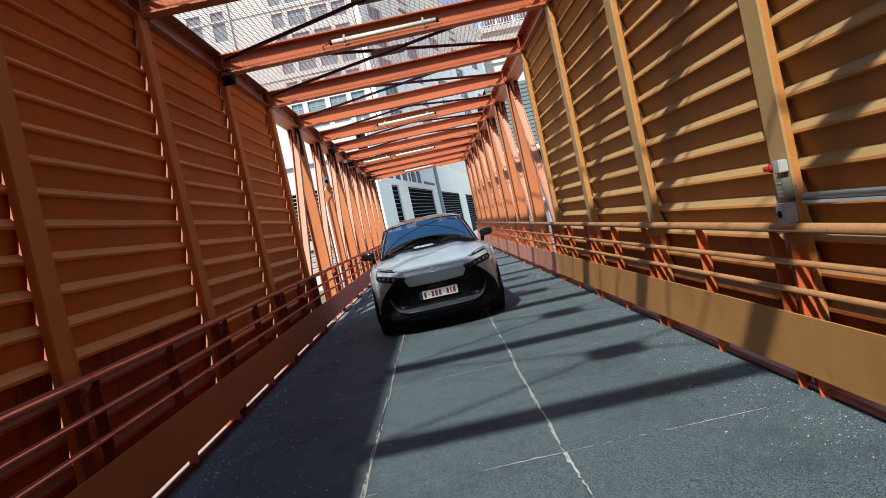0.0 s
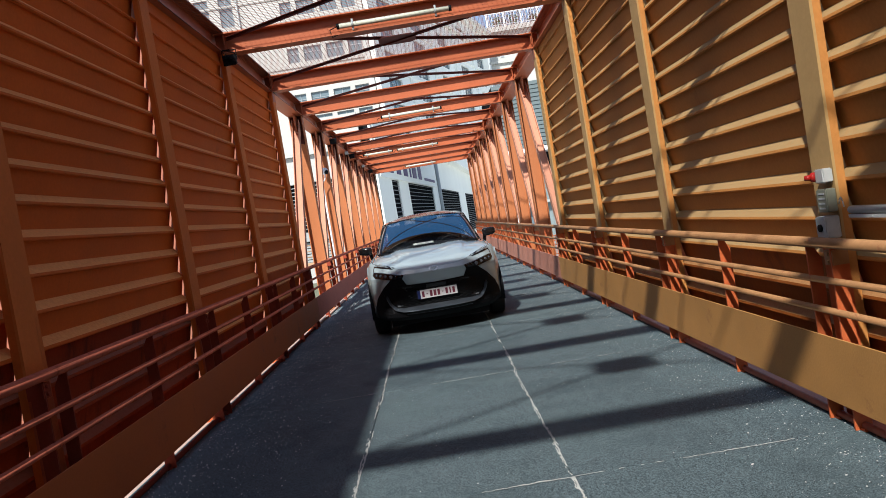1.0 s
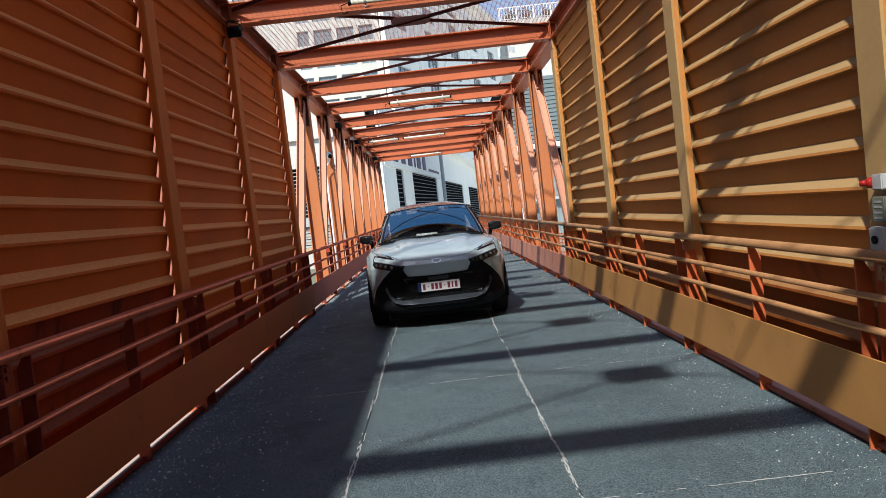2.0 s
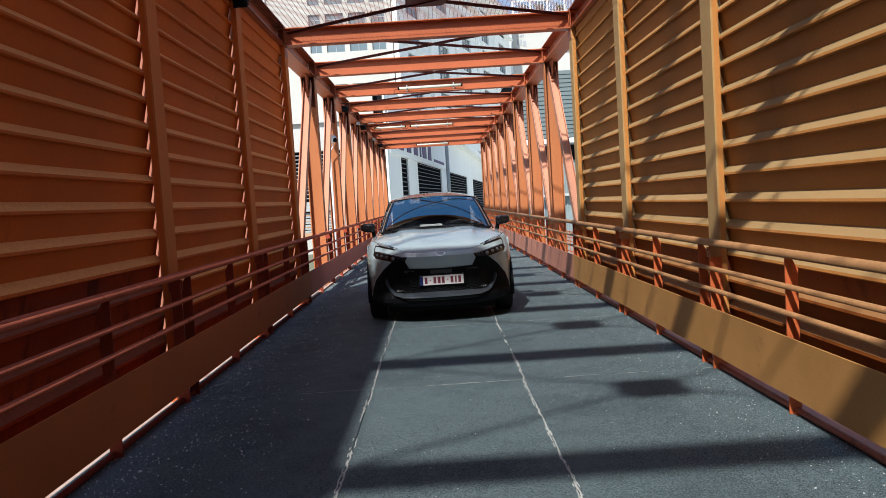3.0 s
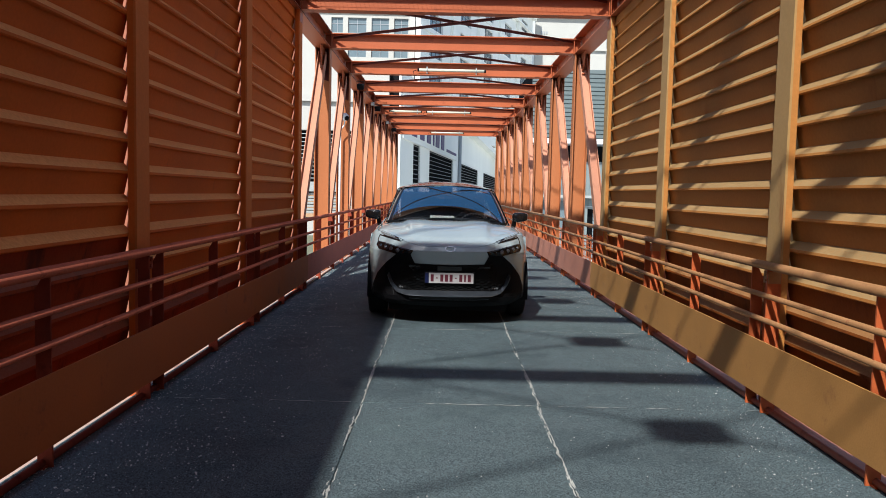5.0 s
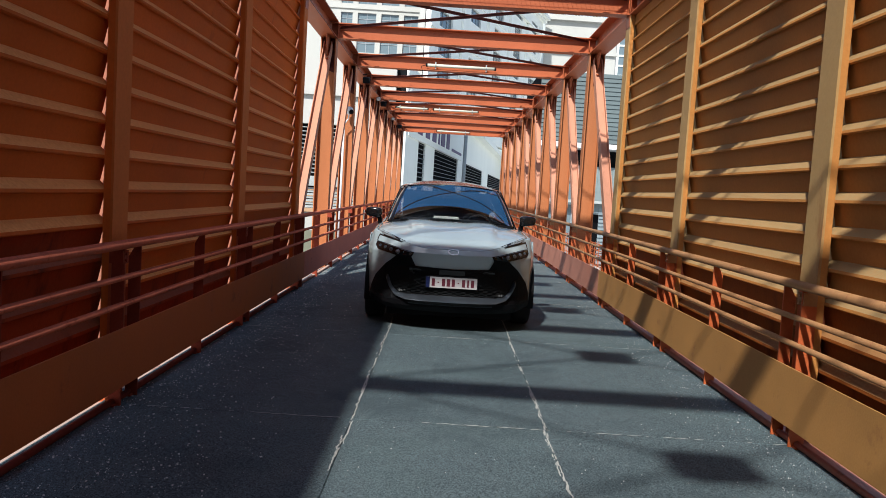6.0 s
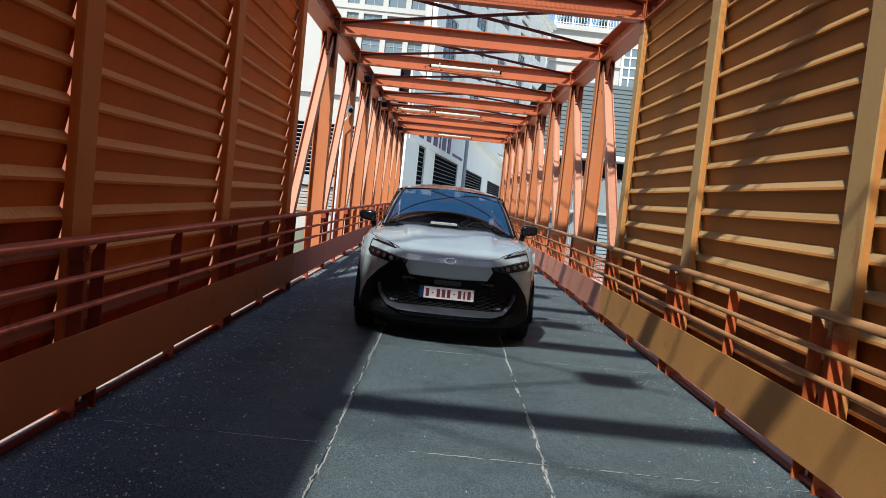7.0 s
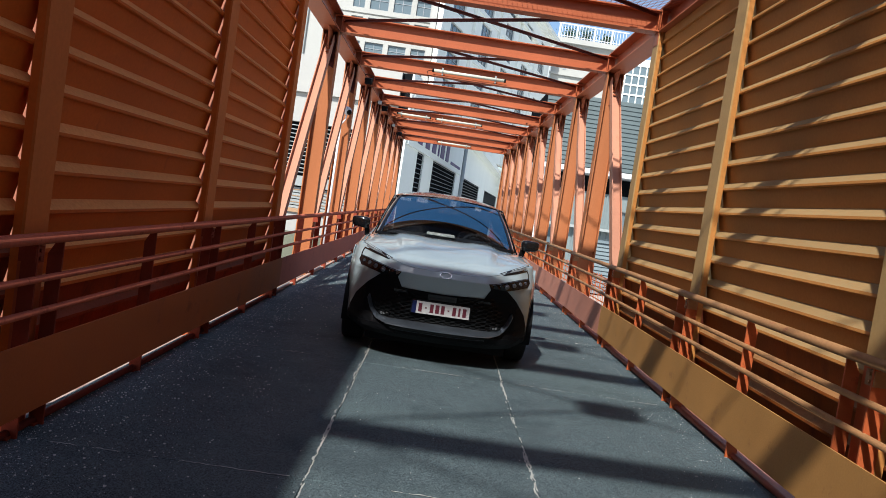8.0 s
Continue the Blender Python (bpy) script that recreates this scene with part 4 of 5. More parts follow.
# orange plastic net tied along the outer side of the open bays
for k in range(PANEL_END, 8):
    bm = bmesh.new()
    ya, yb, xo = post_y(k) + 0.12, post_y(k + 1) - 0.12, XR + 0.255
    n = int((yb - ya) / 0.085)
    for i in range(n + 1):
        y = ya + (yb - ya) * i / n
        bar(bm, (xo, y, 0.018), (xo + 0.012 * math.sin(i * 1.7), y, 0.76 + 0.02 * math.sin(i * 0.6)), 0.014, 0.004, (1, 0, 0))
    for i in range(9):
        z = 0.05 + 0.085 * i
        bar(bm, (xo + 0.004, ya, z), (xo + 0.004, yb, z + 0.015 * math.sin(i * 2.1 + k)), 0.004, 0.016)
    solid("safety_net", bm, NETORANGE, "orange plastic safety net tied between the truss posts", "net", "safety nets of the open bays")

# grey-clad building on the right
rb = thing("clad_building", (0, 0, 0), "building with blue-grey horizontal cladding over a shaded ground floor", "building")
fr5 = facade_frame((4.9, 47.0, 0), 0)
bm = bmesh.new()
fbox(bm, fr5, 0, 34, -8, -0.08, 4.8, 8.8)
part("core", bm, SHADEBLACK, rb)
for i in range(16):
    z = 4.82 + i * 0.25
    bm = bmesh.new()
    v = [bm.verts.new(fr5(s, d, zz)) for s in (0, 34) for d, zz in ((0.0, z), (0.05, z + 0.02), (0.0, z + 0.245), (-0.08, z + 0.245), (-0.08, z))]
    for f in ((0, 1, 6, 5), (1, 2, 7, 6), (2, 3, 8, 7), (3, 4, 9, 8), (4, 0, 5, 9), (0, 4, 3, 2, 1), (5, 6, 7, 8, 9)):
        bm.faces.new([v[i] for i in f])
    part("cladding_board", bm, GREYCLAD, rb)
bm = bmesh.new()
fr7 = facade_frame((4.9, 47.9, 0), 0)
wall_with_holes(bm, fr7, 0, 34, -6, 3.5, [(0.9 + 4.4 * i, 2.5 + 4.4 * i, -1.2, 2.6) for i in range(7)], 0.3)
ground_floor = part("ground_floor", bm, RIBBED, rb)
for i in range(100):
    if not any(0.85 + 4.4 * j < 0.1 + 0.335 * i < 2.45 + 4.4 * j for j in range(7)):
        bm = bmesh.new()
        fbox(bm, fr7, 0.05 + 0.335 * i, 0.15 + 0.335 * i, 0.003, 0.06, -6, 3.45)
        part("rib", bm, RIBBED, ground_floor)
# black sheet with the recess's shade put into its colour
bm = bmesh.new()
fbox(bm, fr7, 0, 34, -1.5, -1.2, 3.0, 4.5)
part("recess_shade_sheet", bm, SHADEBLACK, rb)
bm = bmesh.new()
fbox(bm, fr7, 0, 34, 0.06, 0.5, 1.30, 1.46)
part("ledge", bm, GREYMETAL, rb)
for i in range(7):
    sash_window(fr7, 0.9 + 4.4 * i, 2.5 + 4.4 * i, -1.2, 2.6, rb, depth=0.15)
bm = bmesh.new()
fbox(bm, fr5, -0.1, 34, -8, 0.15, 4.5, 4.78)
part("soffit", bm, LIGHTGREY, rb)
for i in range(6):
    bm = bmesh.new()
    fbox(bm, fr5, 0.3 + 5.5 * i, 0.6 + 5.5 * i, -0.5, -0.2, -6, 4.5)
    part("column", bm, LIGHTGREY, rb)

# pale block further off to the right, with a roof terrace
db = thing("distant_block", (0, 0, 0), "distant pale rendered block with a railed roof terrace", "building")
fr6 = facade_frame((14.3, 128.0, 0), 2)
dh = [(2.0 + 4.5 * i, 3.8 + 4.5 * i, z, z + 1.6) for i in range(2) for z in (8, 11.2, 14.4, 17.6)]
bm = bmesh.new()
wall_with_holes(bm, fr6, 0, 11.8, -6, 31.0, dh, 0.4)
part("wall", bm, DIMMED, db)
for za, zb, out in ((25.2, 25.6, 0.4), (30.4, 31.2, 0.7)):
    bm = bmesh.new()
    fbox(bm, fr6, -0.3, 12.1, 0.004, out, za, zb)
    part("cornice", bm, DIMMED, db)
for h in dh:
    sash_window(fr6, *h, db)
bm = bmesh.new()
fbox(bm, fr6, 0, 11.8, -9, -0.6, -6, 30.8)
part("core", bm, WHITE, db)
bm = bmesh.new()
for i in range(24):
    fbox(bm, fr6, 0.2 + i * 0.48, (0.28 if i % 6 else 0.5) + i * 0.48, 0.1, 0.18, 31.2, 33.4)
fbox(bm, fr6, 0.1, 11.7, 0.08, 0.2, 33.4, 33.6)
fbox(bm, fr6, 0.1, 11.7, 0.08, 0.2, 31.5, 31.6)
part("roof_railing", bm, LIGHTGREY, db)

# small lettering on the terrace wall
for s0, s1, z0, z1 in ((0.9, 1.2, 27.7, 28.1), (1.35, 1.6, 27.7, 28.1), (1.75, 2.0, 27.7, 28.1), (0.8, 1.1, 26.4, 27.3), (1.3, 1.6, 26.4, 27.3), (1.8, 2.3, 26.2, 27.0)):
    bm = bmesh.new()
    fbox(bm, fr6, s0, s1, 0.006, 0.08, z0, z1)
    part("letter_bar", bm, FRAMEGREY, db)

# bushes on the roof terrace
rng = random.Random(12)
for cx, cz, r in ((2.4, 32.3, 1.1), (5.2, 32.5, 1.3), (8.6, 32.2, 1.0)):
    bm = bmesh.new()
    c = Vector(fr6(cx, -1.6, cz))
    for i in range(420):
        d = Vector((rng.gauss(0, 0.55), rng.gauss(0, 0.45), rng.gauss(0, 0.5))) * r
        p = c + d
        p.z = max(p.z, 31.1)
        u = Vector((rng.uniform(-1, 1), rng.uniform(-1, 1), rng.uniform(-1, 1))).normalized() * 0.16
        w = u.orthogonal().normalized() * 0.10
        bm.faces.new([bm.verts.new(p + q) for q in (-u, w, u, -w)])
    rod(bm, Vector(fr6(cx, -1.6, 30.6)), c, 0.09, 6, 0.04)
    solid("bush", bm, FOLIAGE, "green bush growing on the railed roof terrace", "bush", "bushes on the roof terrace")

# glazed tower far behind
tw = thing("glazed_tower", (0, 0, 0), "distant tower with a pale grid of glazed bays", "building")
fr8 = facade_frame((30.8, 150.0, 0), -6)
gh = [(0.4 + 1.3 * i, 1.5 + 1.3 * i, 5.0 + 1.9 * j, 6.6 + 1.9 * j) for i in range(9) for j in range(15)]
bm = bmesh.new()
wall_with_holes(bm, fr8, 0, 12.3, -6, 34.6, gh, 0.3)
part("wall", bm, WHITE, tw)
for h in gh:
    bm = bmesh.new()
    fbox(bm, fr8, *h[:2], -0.22, -0.18, *h[2:])
    part("pane", bm, WINGLASS, tw)
bm = bmesh.new()
fbox(bm, fr8, 0, 12.3, -9, -0.6, -6, 34)
part("core", bm, DIMMED, tw)
# ---- the car ----
CX, CY, CAR_YAW = -0.125, 10.14, 1.35
PAINT = material("silver_grey_car_paint", (0.345, 0.415, 0.445), 0.42, metal=0.10, vary=0.03, scale=2, grain=400, bump=0.0, coat=1.0, spec=0.4)
PAINT.node_tree.nodes["Principled BSDF"].inputs["Coat IOR"].default_value = 1.65
GLOSS = material("gloss_black", (0.008, 0.008, 0.009), 0.10, vary=0.1, scale=5, bump=0.0, coat=0.5)
SATIN = material("satin_grey_trim", (0.19, 0.215, 0.25), 0.34, metal=0.9, vary=0.08, scale=10, bump=0.0)
CHROME = material("chrome", (0.50, 0.51, 0.53), 0.16, metal=1.0, vary=0.03, scale=10, bump=0.0)
GRILLEBLACK = material("satin_black_grille", (0.013, 0.014, 0.015), 0.24, vary=0.1, scale=9, bump=0.0)
SLITGREY = material("smoked_lamp_strip", (0.30, 0.32, 0.345), 0.15, metal=0.5, vary=0.05, scale=30, bump=0.0)
LEDGREY = material("frosted_lamp_element", (0.22, 0.225, 0.23), 0.2, metal=0.5, vary=0.1, scale=60, bump=0.0)
RUBBER = material("tyre_rubber", (0.014, 0.014, 0.015), 0.8, vary=0.2, scale=20, grain=150, bump=0.2)
CABIN = material("dark_cabin_trim", (0.02, 0.021, 0.024), 0.7, vary=0.2, scale=8)
PLATEWHITE = material("plate_white", (0.43, 0.42, 0.42), 0.4, vary=0.03, scale=30, bump=0.0)
PLATERED = material("plate_dark_red", (0.10, 0.018, 0.03), 0.5, vary=0.1, scale=30, bump=0.0)
PLATEBLUE = material("plate_blue", (0.008, 0.013, 0.06), 0.4, vary=0.1, scale=30, bump=0.0)
SCREEN = glass("windscreen_glass", (0.40, 0.47, 0.52), 0.01, 1.0)
# IOR and blue tint raised to imitate a stronger sky reflection
SCREEN.node_tree.nodes["Principled BSDF"].inputs["IOR"].default_value = 4.5
SCREEN.node_tree.nodes["Principled BSDF"].inputs["Specular Tint"].default_value = (0.42, 0.82, 1.0, 1)
# weakly reflecting glass: imitates the dark arched reflection at the screen's foot
FOOTGLASS = glass("weak_reflection_screen_foot", (0.30, 0.33, 0.36), 0.01, 1.0)
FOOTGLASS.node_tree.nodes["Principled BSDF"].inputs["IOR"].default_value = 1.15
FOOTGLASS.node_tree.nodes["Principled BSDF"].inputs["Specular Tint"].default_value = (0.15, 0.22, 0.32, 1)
PAPER = material("aged_paper", (0.55, 0.55, 0.51), 0.8, vary=0.03, scale=9, bump=0.0)

# profiles of the front, from the lip up over the bonnet to the cowl, at several distances from the centre line
COLX = (0.0, 0.30, 0.48, 0.70, 0.84, 0.905)
COLS = (
    ((.12, .20), (.05, .26), (.025, .33), (.075, .39), (.06, .655), (.05, .668), (.0, .812), (.028, .864), (.22, .945), (.55, 1.025), (.90, 1.078), (1.14, 1.09)),
    ((.14, .20), (.07, .26), (.045, .33), (.095, .39), (.08, .658), (.07, .672), (.02, .814), (.048, .868), (.235, .95), (.56, 1.03), (.90, 1.078), (1.16, 1.087)),
    ((.18, .20), (.11, .26), (.085, .33), (.135, .39), (.12, .67), (.108, .69), (.06, .812), (.125, .905), (.27, .96), (.58, 1.028), (.92, 1.070), (1.22, 1.08)),
    ((.30, .21), (.24, .27), (.22, .33), (.25, .39), (.23, .62), (.205, .68), (.18, .80), (.345, .978), (.46, 1.005), (.66, 1.032), (.95, 1.055), (1.23, 1.062)),
    ((.46, .28), (.43, .30), (.41, .33), (.41, .42), (.40, .60), (.39, .68), (.38, .80), (.56, 1.000), (.66, 1.008), (.80, 1.015), (1.02, 1.030), (1.32, 1.035)),
    ((.66, .28), (.645, .295), (.64, .32), (.64, .42), (.64, .60), (.64, .68), (.64, .80), (.72, .905), (.80, .925), (.92, .938), (1.12, .948), (1.5, .957)),
)


def hermite(p0, p1, p2, p3, t):
    return 0.5 * (2 * p1 + (p2 - p0) * t + (2 * p0 - 5 * p1 + 4 * p2 - p3) * t * t + (3 * p1 - p0 - 3 * p2 + p3) * t ** 3)


def column(x):
    """The front's profile at x, blended between the given ones."""
    x = min(abs(x), COLX[-1])
    i = max(0, min(len(COLX) - 2, sum(1 for c in COLX if c <= x) - 1))
    t = (x - COLX[i]) / (COLX[i + 1] - COLX[i])
    pick = [COLS[max(0, min(len(COLS) - 1, j))] for j in (i - 1, i, i + 1, i + 2)]
    if i == 0:
        pick[0] = COLS[1]
    return [(hermite(a[0], b[0], c[0], d[0], t), hermite(a[1], b[1], c[1], d[1], t)) for a, b, c, d in zip(*pick)]


def front_point(x, q):
    c = column(x)
    i = min(int(q), len(c) - 2)
    t = q - i
    p = [c[max(0, min(len(c) - 1, j))] for j in (i - 1, i, i + 1, i + 2)]
    if i <= 7:
        y, z = p[1][0] + (p[2][0] - p[1][0]) * t, p[1][1] + (p[2][1] - p[1][1]) * t
    else:
        y, z = hermite(p[0][0], p[1][0], p[2][0], p[3][0], t), hermite(p[0][1], p[1][1], p[2][1], p[3][1], t)
    return y, z


def nose_y(x, z):
    c = column(x)
    return float(np.interp(z, [p[1] for p in c], [p[0] for p in c]))


def front_grid(bm, x0, x1, nx, q0, q1, nq, lift=None):
    rows = []
    for j in range(nq + 1):
        q = q0 + (q1 - q0) * j / nq
        row = []
        for i in range(nx + 1):
            x = x0 + (x1 - x0) * i / nx
            y, z = front_point(x, q)
            if lift:
                z += lift(x, y)
            row.append(bm.verts.new((x, y, z)))
        rows.append(row)
    for a, b in zip(rows, rows[1:]):
        for i in range(nx):
            f = bm.faces.new((a[i], a[i + 1], b[i + 1], b[i]))
            f.smooth = True
    return bm


def thicken(bm, d):
    bmesh.ops.recalc_face_normals(bm, faces=bm.faces)
    bmesh.ops.solidify(bm, geom=bm.faces[:], thickness=d)
    return bm


def on_front(poly, proud, thick=0.02, cuts=5, mirror=False):
    """A plate with the outline poly [(x, z)] laid on the car's front, standing proud of it."""
    bm = bmesh.new()
    vs = [bm.verts.new((-x if mirror else x, 0, z)) for x, z in poly]
    f = bm.faces.new(vs)
    bmesh.ops.triangulate(bm, faces=[f])
    for _ in range(cuts):
        long = [e for e in bm.edges if e.calc_length() > 0.07]
        if not long:
            break
        bmesh.ops.subdivide_edges(bm, edges=long, cuts=1)
        bmesh.ops.triangulate(bm, faces=bm.faces[:])
    ext = bmesh.ops.extrude_face_region(bm, geom=bm.faces[:])
    top = {v for v in ext["geom"] if isinstance(v, bmesh.types.BMVert)}
    for v in bm.verts:
        v.co.y = nose_y(v.co.x, v.co.z) - (proud if v in top else proud - thick)
    return bm


def strip_on_front(pts, width, proud, thick=0.02, mirror=False):
    """A band of the given width along a line [(x, z)] on the car's front."""
    dense = []
    for (x0, z0), (x1, z1) in zip(pts, pts[1:]):
        n = max(1, int(math.hypot(x1 - x0, z1 - z0) / 0.05))
        dense += [(x0 + (x1 - x0) * i / n, z0 + (z1 - z0) * i / n) for i in range(n)]
    dense.append(pts[-1])
    bm = bmesh.new()
    last = None
    for i, (x, z) in enumerate(dense):
        a, b = dense[max(0, i - 1)], dense[min(len(dense) - 1, i + 1)]
        d = Vector((b[0] - a[0], b[1] - a[1])).normalized()
        n = Vector((-d.y, d.x)) * width / 2
        ring = []
        for (px, pz), o in (((x + n.x, z + n.y), proud * 0.6), ((x, z), proud), ((x - n.x, z - n.y), proud * 0.6), ((x - n.x, z - n.y), proud - thick), ((x + n.x, z + n.y), proud - thick)):
            ring.append(bm.verts.new((-px if mirror else px, nose_y(px, pz) - o, pz)))
        if last:
            for j in range(5):
                bm.faces.new((last[j], last[(j + 1) % 5], ring[(j + 1) % 5], ring[j]))
        else:
            bm.faces.new(ring)
        last = ring
    bm.faces.new(last[::-1])
    return bm


car = thing("car", (0, 0, 0), "silver-grey compact crossover car with black roof, parked on deck", "car")
car.matrix_basis = pose(CX, CY, 0, 0, 0, CAR_YAW)


def bonnet_lift(x, y):
    """Two soft creases along the bonnet."""
    a = abs(x)
    e = 1 / (1 + math.exp(-(0.40 + 0.10 * y - a) / 0.018))
    g = 1 / (1 + math.exp(-(0.17 + 0.06 * y - a) / 0.03))
    fade = max(0.0, min(1.0, (y - 0.15) / 0.3))
    return (0.030 * e - 0.014 * g) * fade


bm = front_grid(bmesh.new(), -0.80, 0.80, 72, 7.03, 10.75, 42, bonnet_lift)
part("bonnet", thicken(bm, 0.006), PAINT, car)
for s in (-1, 1):
    bm = front_grid(bmesh.new(), s * 0.806, s * 0.905, 10, 6.97, 11, 42)
    part("fender", thicken(bm, 0.006), PAINT, car)


def side_x(y, z):
    """Half width of the body sides."""
    x = 0.905 - 0.02 * max(0, (z - 0.7) / 0.3) ** 2 - 0.012 * max(0, (0.5 - z) / 0.3)
    return x - 0.16 * max(0.0, (y - 3.5) / 0.85) ** 2


AXLES = (0.945, 3.585)
for s in (-1, 1):
    bm = bmesh.new()
    ys = [0.645 + (4.34 - 0.645) * i / 80 for i in range(81)]
    zs = [0.33, 0.42, 0.52, 0.62, 0.72, 0.82, 0.90, 0.955]
    grid = [[bm.verts.new((s * side_x(y, z), y, z + (0.10 * max(0, y - 1.5) / 2.8 if z > 0.8 else 0))) for z in zs] for y in ys]
    for i in range(80):
        for j in range(len(zs) - 1):
            c = (grid[i][j].co + grid[i + 1][j + 1].co) / 2
            if min(math.hypot(c.y - a, c.z - 0.345) for a in AXLES) > 0.40:
                f = bm.faces.new((grid[i][j], grid[i + 1][j], grid[i + 1][j + 1], grid[i][j + 1]))
                f.smooth = True
    bmesh.ops.delete(bm, geom=[v for v in bm.verts if not v.link_faces], context="VERTS")
    part("side_panel", thicken(bm, 0.006), PAINT, car)
    for a in AXLES:
        bm = bmesh.new()
        ring = []
        for i in range(25):
            t = math.pi * (i / 24) * 1.16 - 0.08 * math.pi
            ring.append([bm.verts.new((s * x, a + r * math.cos(t), 0.345 + r * math.sin(t))) for x, r in ((0.62, 0.385), (0.915, 0.375), (0.918, 0.43), (0.62, 0.43))])
        for p, q in zip(ring, ring[1:]):
            for j in range(4):
                bm.faces.new((p[j], p[(j + 1) % 4], q[(j + 1) % 4], q[j]))
        part("wheel_arch", bm, BLACKPL, car)
        # tyre with rim
        bm = bmesh.new()
        prof = [(-0.10, 0.24), (-0.108, 0.29), (-0.10, 0.330), (-0.075, 0.345), (0.075, 0.345), (0.10, 0.330), (0.108, 0.29), (0.10, 0.24)]
        rings = [[bm.verts.new((s * 0.812 + px, a + r * math.cos(6.28319 * i / 40), 0.345 + r * math.sin(6.28319 * i / 40))) for px, r in prof] for i in range(40)]
        for i in range(40):
            for j in range(len(prof)):
                f = bm.faces.new((rings[i][j], rings[(i + 1) % 40][j], rings[(i + 1) % 40][(j + 1) % 8], rings[i][(j + 1) % 8]))
                f.smooth = True
        wheel = part("tyre", bm, RUBBER, car)
        bm = bmesh.new()
        rod(bm, (s * 0.812 - 0.09, a, 0.345), (s * 0.812 + 0.07, a, 0.345), 0.235, 32)
        for i in range(5):
            t = 6.28319 * i / 5
            bar(bm, (s * 0.912, a, 0.345), (s * 0.912, a + 0.22 * math.cos(t), 0.345 + 0.22 * math.sin(t)), 0.05, 0.02, (1, 0, 0))
        part("rim", bm, SATIN, wheel)
bm = bmesh.new()
box(bm, -0.66, 0.66, 0.34, 4.2, 0.13, 0.50)
part("underbody", bm, BLACKPL, car)
bm = bmesh.new()
box(bm, -0.76, 0.76, 4.26, 4.35, 0.30, 1.05)
part("tailgate", bm, PAINT, car)

# black lower mask, grille, blade, bumper lip
MASK = [(0.0, 0.662), (0.375, 0.674), (0.457, 0.700), (0.396, 0.817), (0.44, 0.800), (0.582, 0.768), (0.69, 0.672), (0.745, 0.605), (0.795, 0.54), (0.838, 0.43), (0.855, 0.36), (0.868, 0.315), (0.72, 0.31), (0.60, 0.31), (0.0, 0.315)]
def inside(poly, x, z):
    hit = False
    for (x0, z0), (x1, z1) in zip(poly, poly[1:] + poly[:1]):
        if (z0 > z) != (z1 > z) and x < (x1 - x0) * (z - z0) / (z1 - z0) + x0:
            hit = not hit
    return hit


bm = front_grid(bmesh.new(), -0.905, 0.905, 120, 1.9, 6.965, 60)
covered = [f for f in bm.faces if all(inside(MASK, abs(v.co.x), v.co.z) or v.co.z < 0.325 for v in f.verts)]
bmesh.ops.delete(bm, geom=covered, context="FACES")
part("front_bumper", thicken(bm, 0.006), PAINT, car)
for m in (False, True):
    part("bumper_mask", on_front(MASK, 0.008, 0.02, 6, m), BLACKPL, car)
LIP = [(0.0, 0.322), (0.60, 0.318), (0.72, 0.316), (0.868, 0.320), (0.897, 0.292), (0.80, 0.26), (0.66, 0.22), (0.0, 0.205)]
for m in (False, True):
    part("lower_lip", on_front(LIP, 0.014, 0.03, 6, m), BLACKPL, car)
GRILLE = [(0.0, 0.655), (0.365, 0.664), (0.455, 0.690), (0.54, 0.60), (0.625, 0.50), (0.60, 0.44), (0.55, 0.392), (0.0, 0.390)]

# flattened honeycomb: each row runs flat, steps down, runs flat, steps up
bm = bmesh.new()
row, z = 0, 0.400
while z < 0.69:
    flat, slant, amp = 0.036, 0.010, 0.0048
    x = -0.676 + (flat + slant) * (row % 2)
    level = 1
    while x < 0.66:
        for dx, z0, z1 in ((flat, level * amp, level * amp), (slant, level * amp, -level * amp)):
            ends = [(x, z + z0), (x + dx, z + z1)]
            if all(inside(GRILLE, abs(px), pz) for px, pz in ends):
                a, b = (Vector((px, nose_y(px, pz) - 0.016, pz)) for px, pz in ends)
                bar(bm, a, b, 0.018, 0.0050)
            x += dx
        level = -level
    row += 1
    z += 0.0190
part("grille", bm, GRILLEBLACK, car, "dark honeycomb grille")
bm = bmesh.new()
for sx in (-1, 1):
    box(bm, sx * 0.30 - 0.14, sx * 0.30 + 0.14, nose_y(0.3, 0.65) - 0.006, nose_y(0.3, 0.65) + 0.01, 0.632, 0.652)
box(bm, -0.13, 0.13, nose_y(0.0, 0.63) - 0.026, nose_y(0.0, 0.63), 0.602, 0.650)
part("sensor_panel", bm, GLOSS, car)


def blade(outer, inner, lift_out, lift_in, mirror=False):
    """A trim band between two lines [(x, z)] on the front, its outer line standing further out."""
    bm = bmesh.new()
    last = None
    steps = []
    for k in range(len(outer) - 1):
        for i in range(6):
            t = i / 6
            steps.append(tuple(Vector(a).lerp(Vector(b), t) for a, b in ((outer[k], outer[k + 1]), (inner[k], inner[k + 1]))))
    steps.append((Vector(outer[-1]), Vector(inner[-1])))
    for o, i in steps:
        m = o.lerp(i, 0.18)
        ring = [bm.verts.new((-p.x if mirror else p.x, nose_y(p.x, p.y) - d, p.y)) for p, d in ((o, 0.0), (o, lift_out - 0.006), (m, lift_out), (i, lift_in), (i, 0.0))]
        if last:
            for j in range(5):
                f = bm.faces.new((last[j], last[(j + 1) % 5], ring[(j + 1) % 5], ring[j]))
        else:
            bm.faces.new(ring)
        last = ring
    bm.faces.new(last[::-1])
    return bm


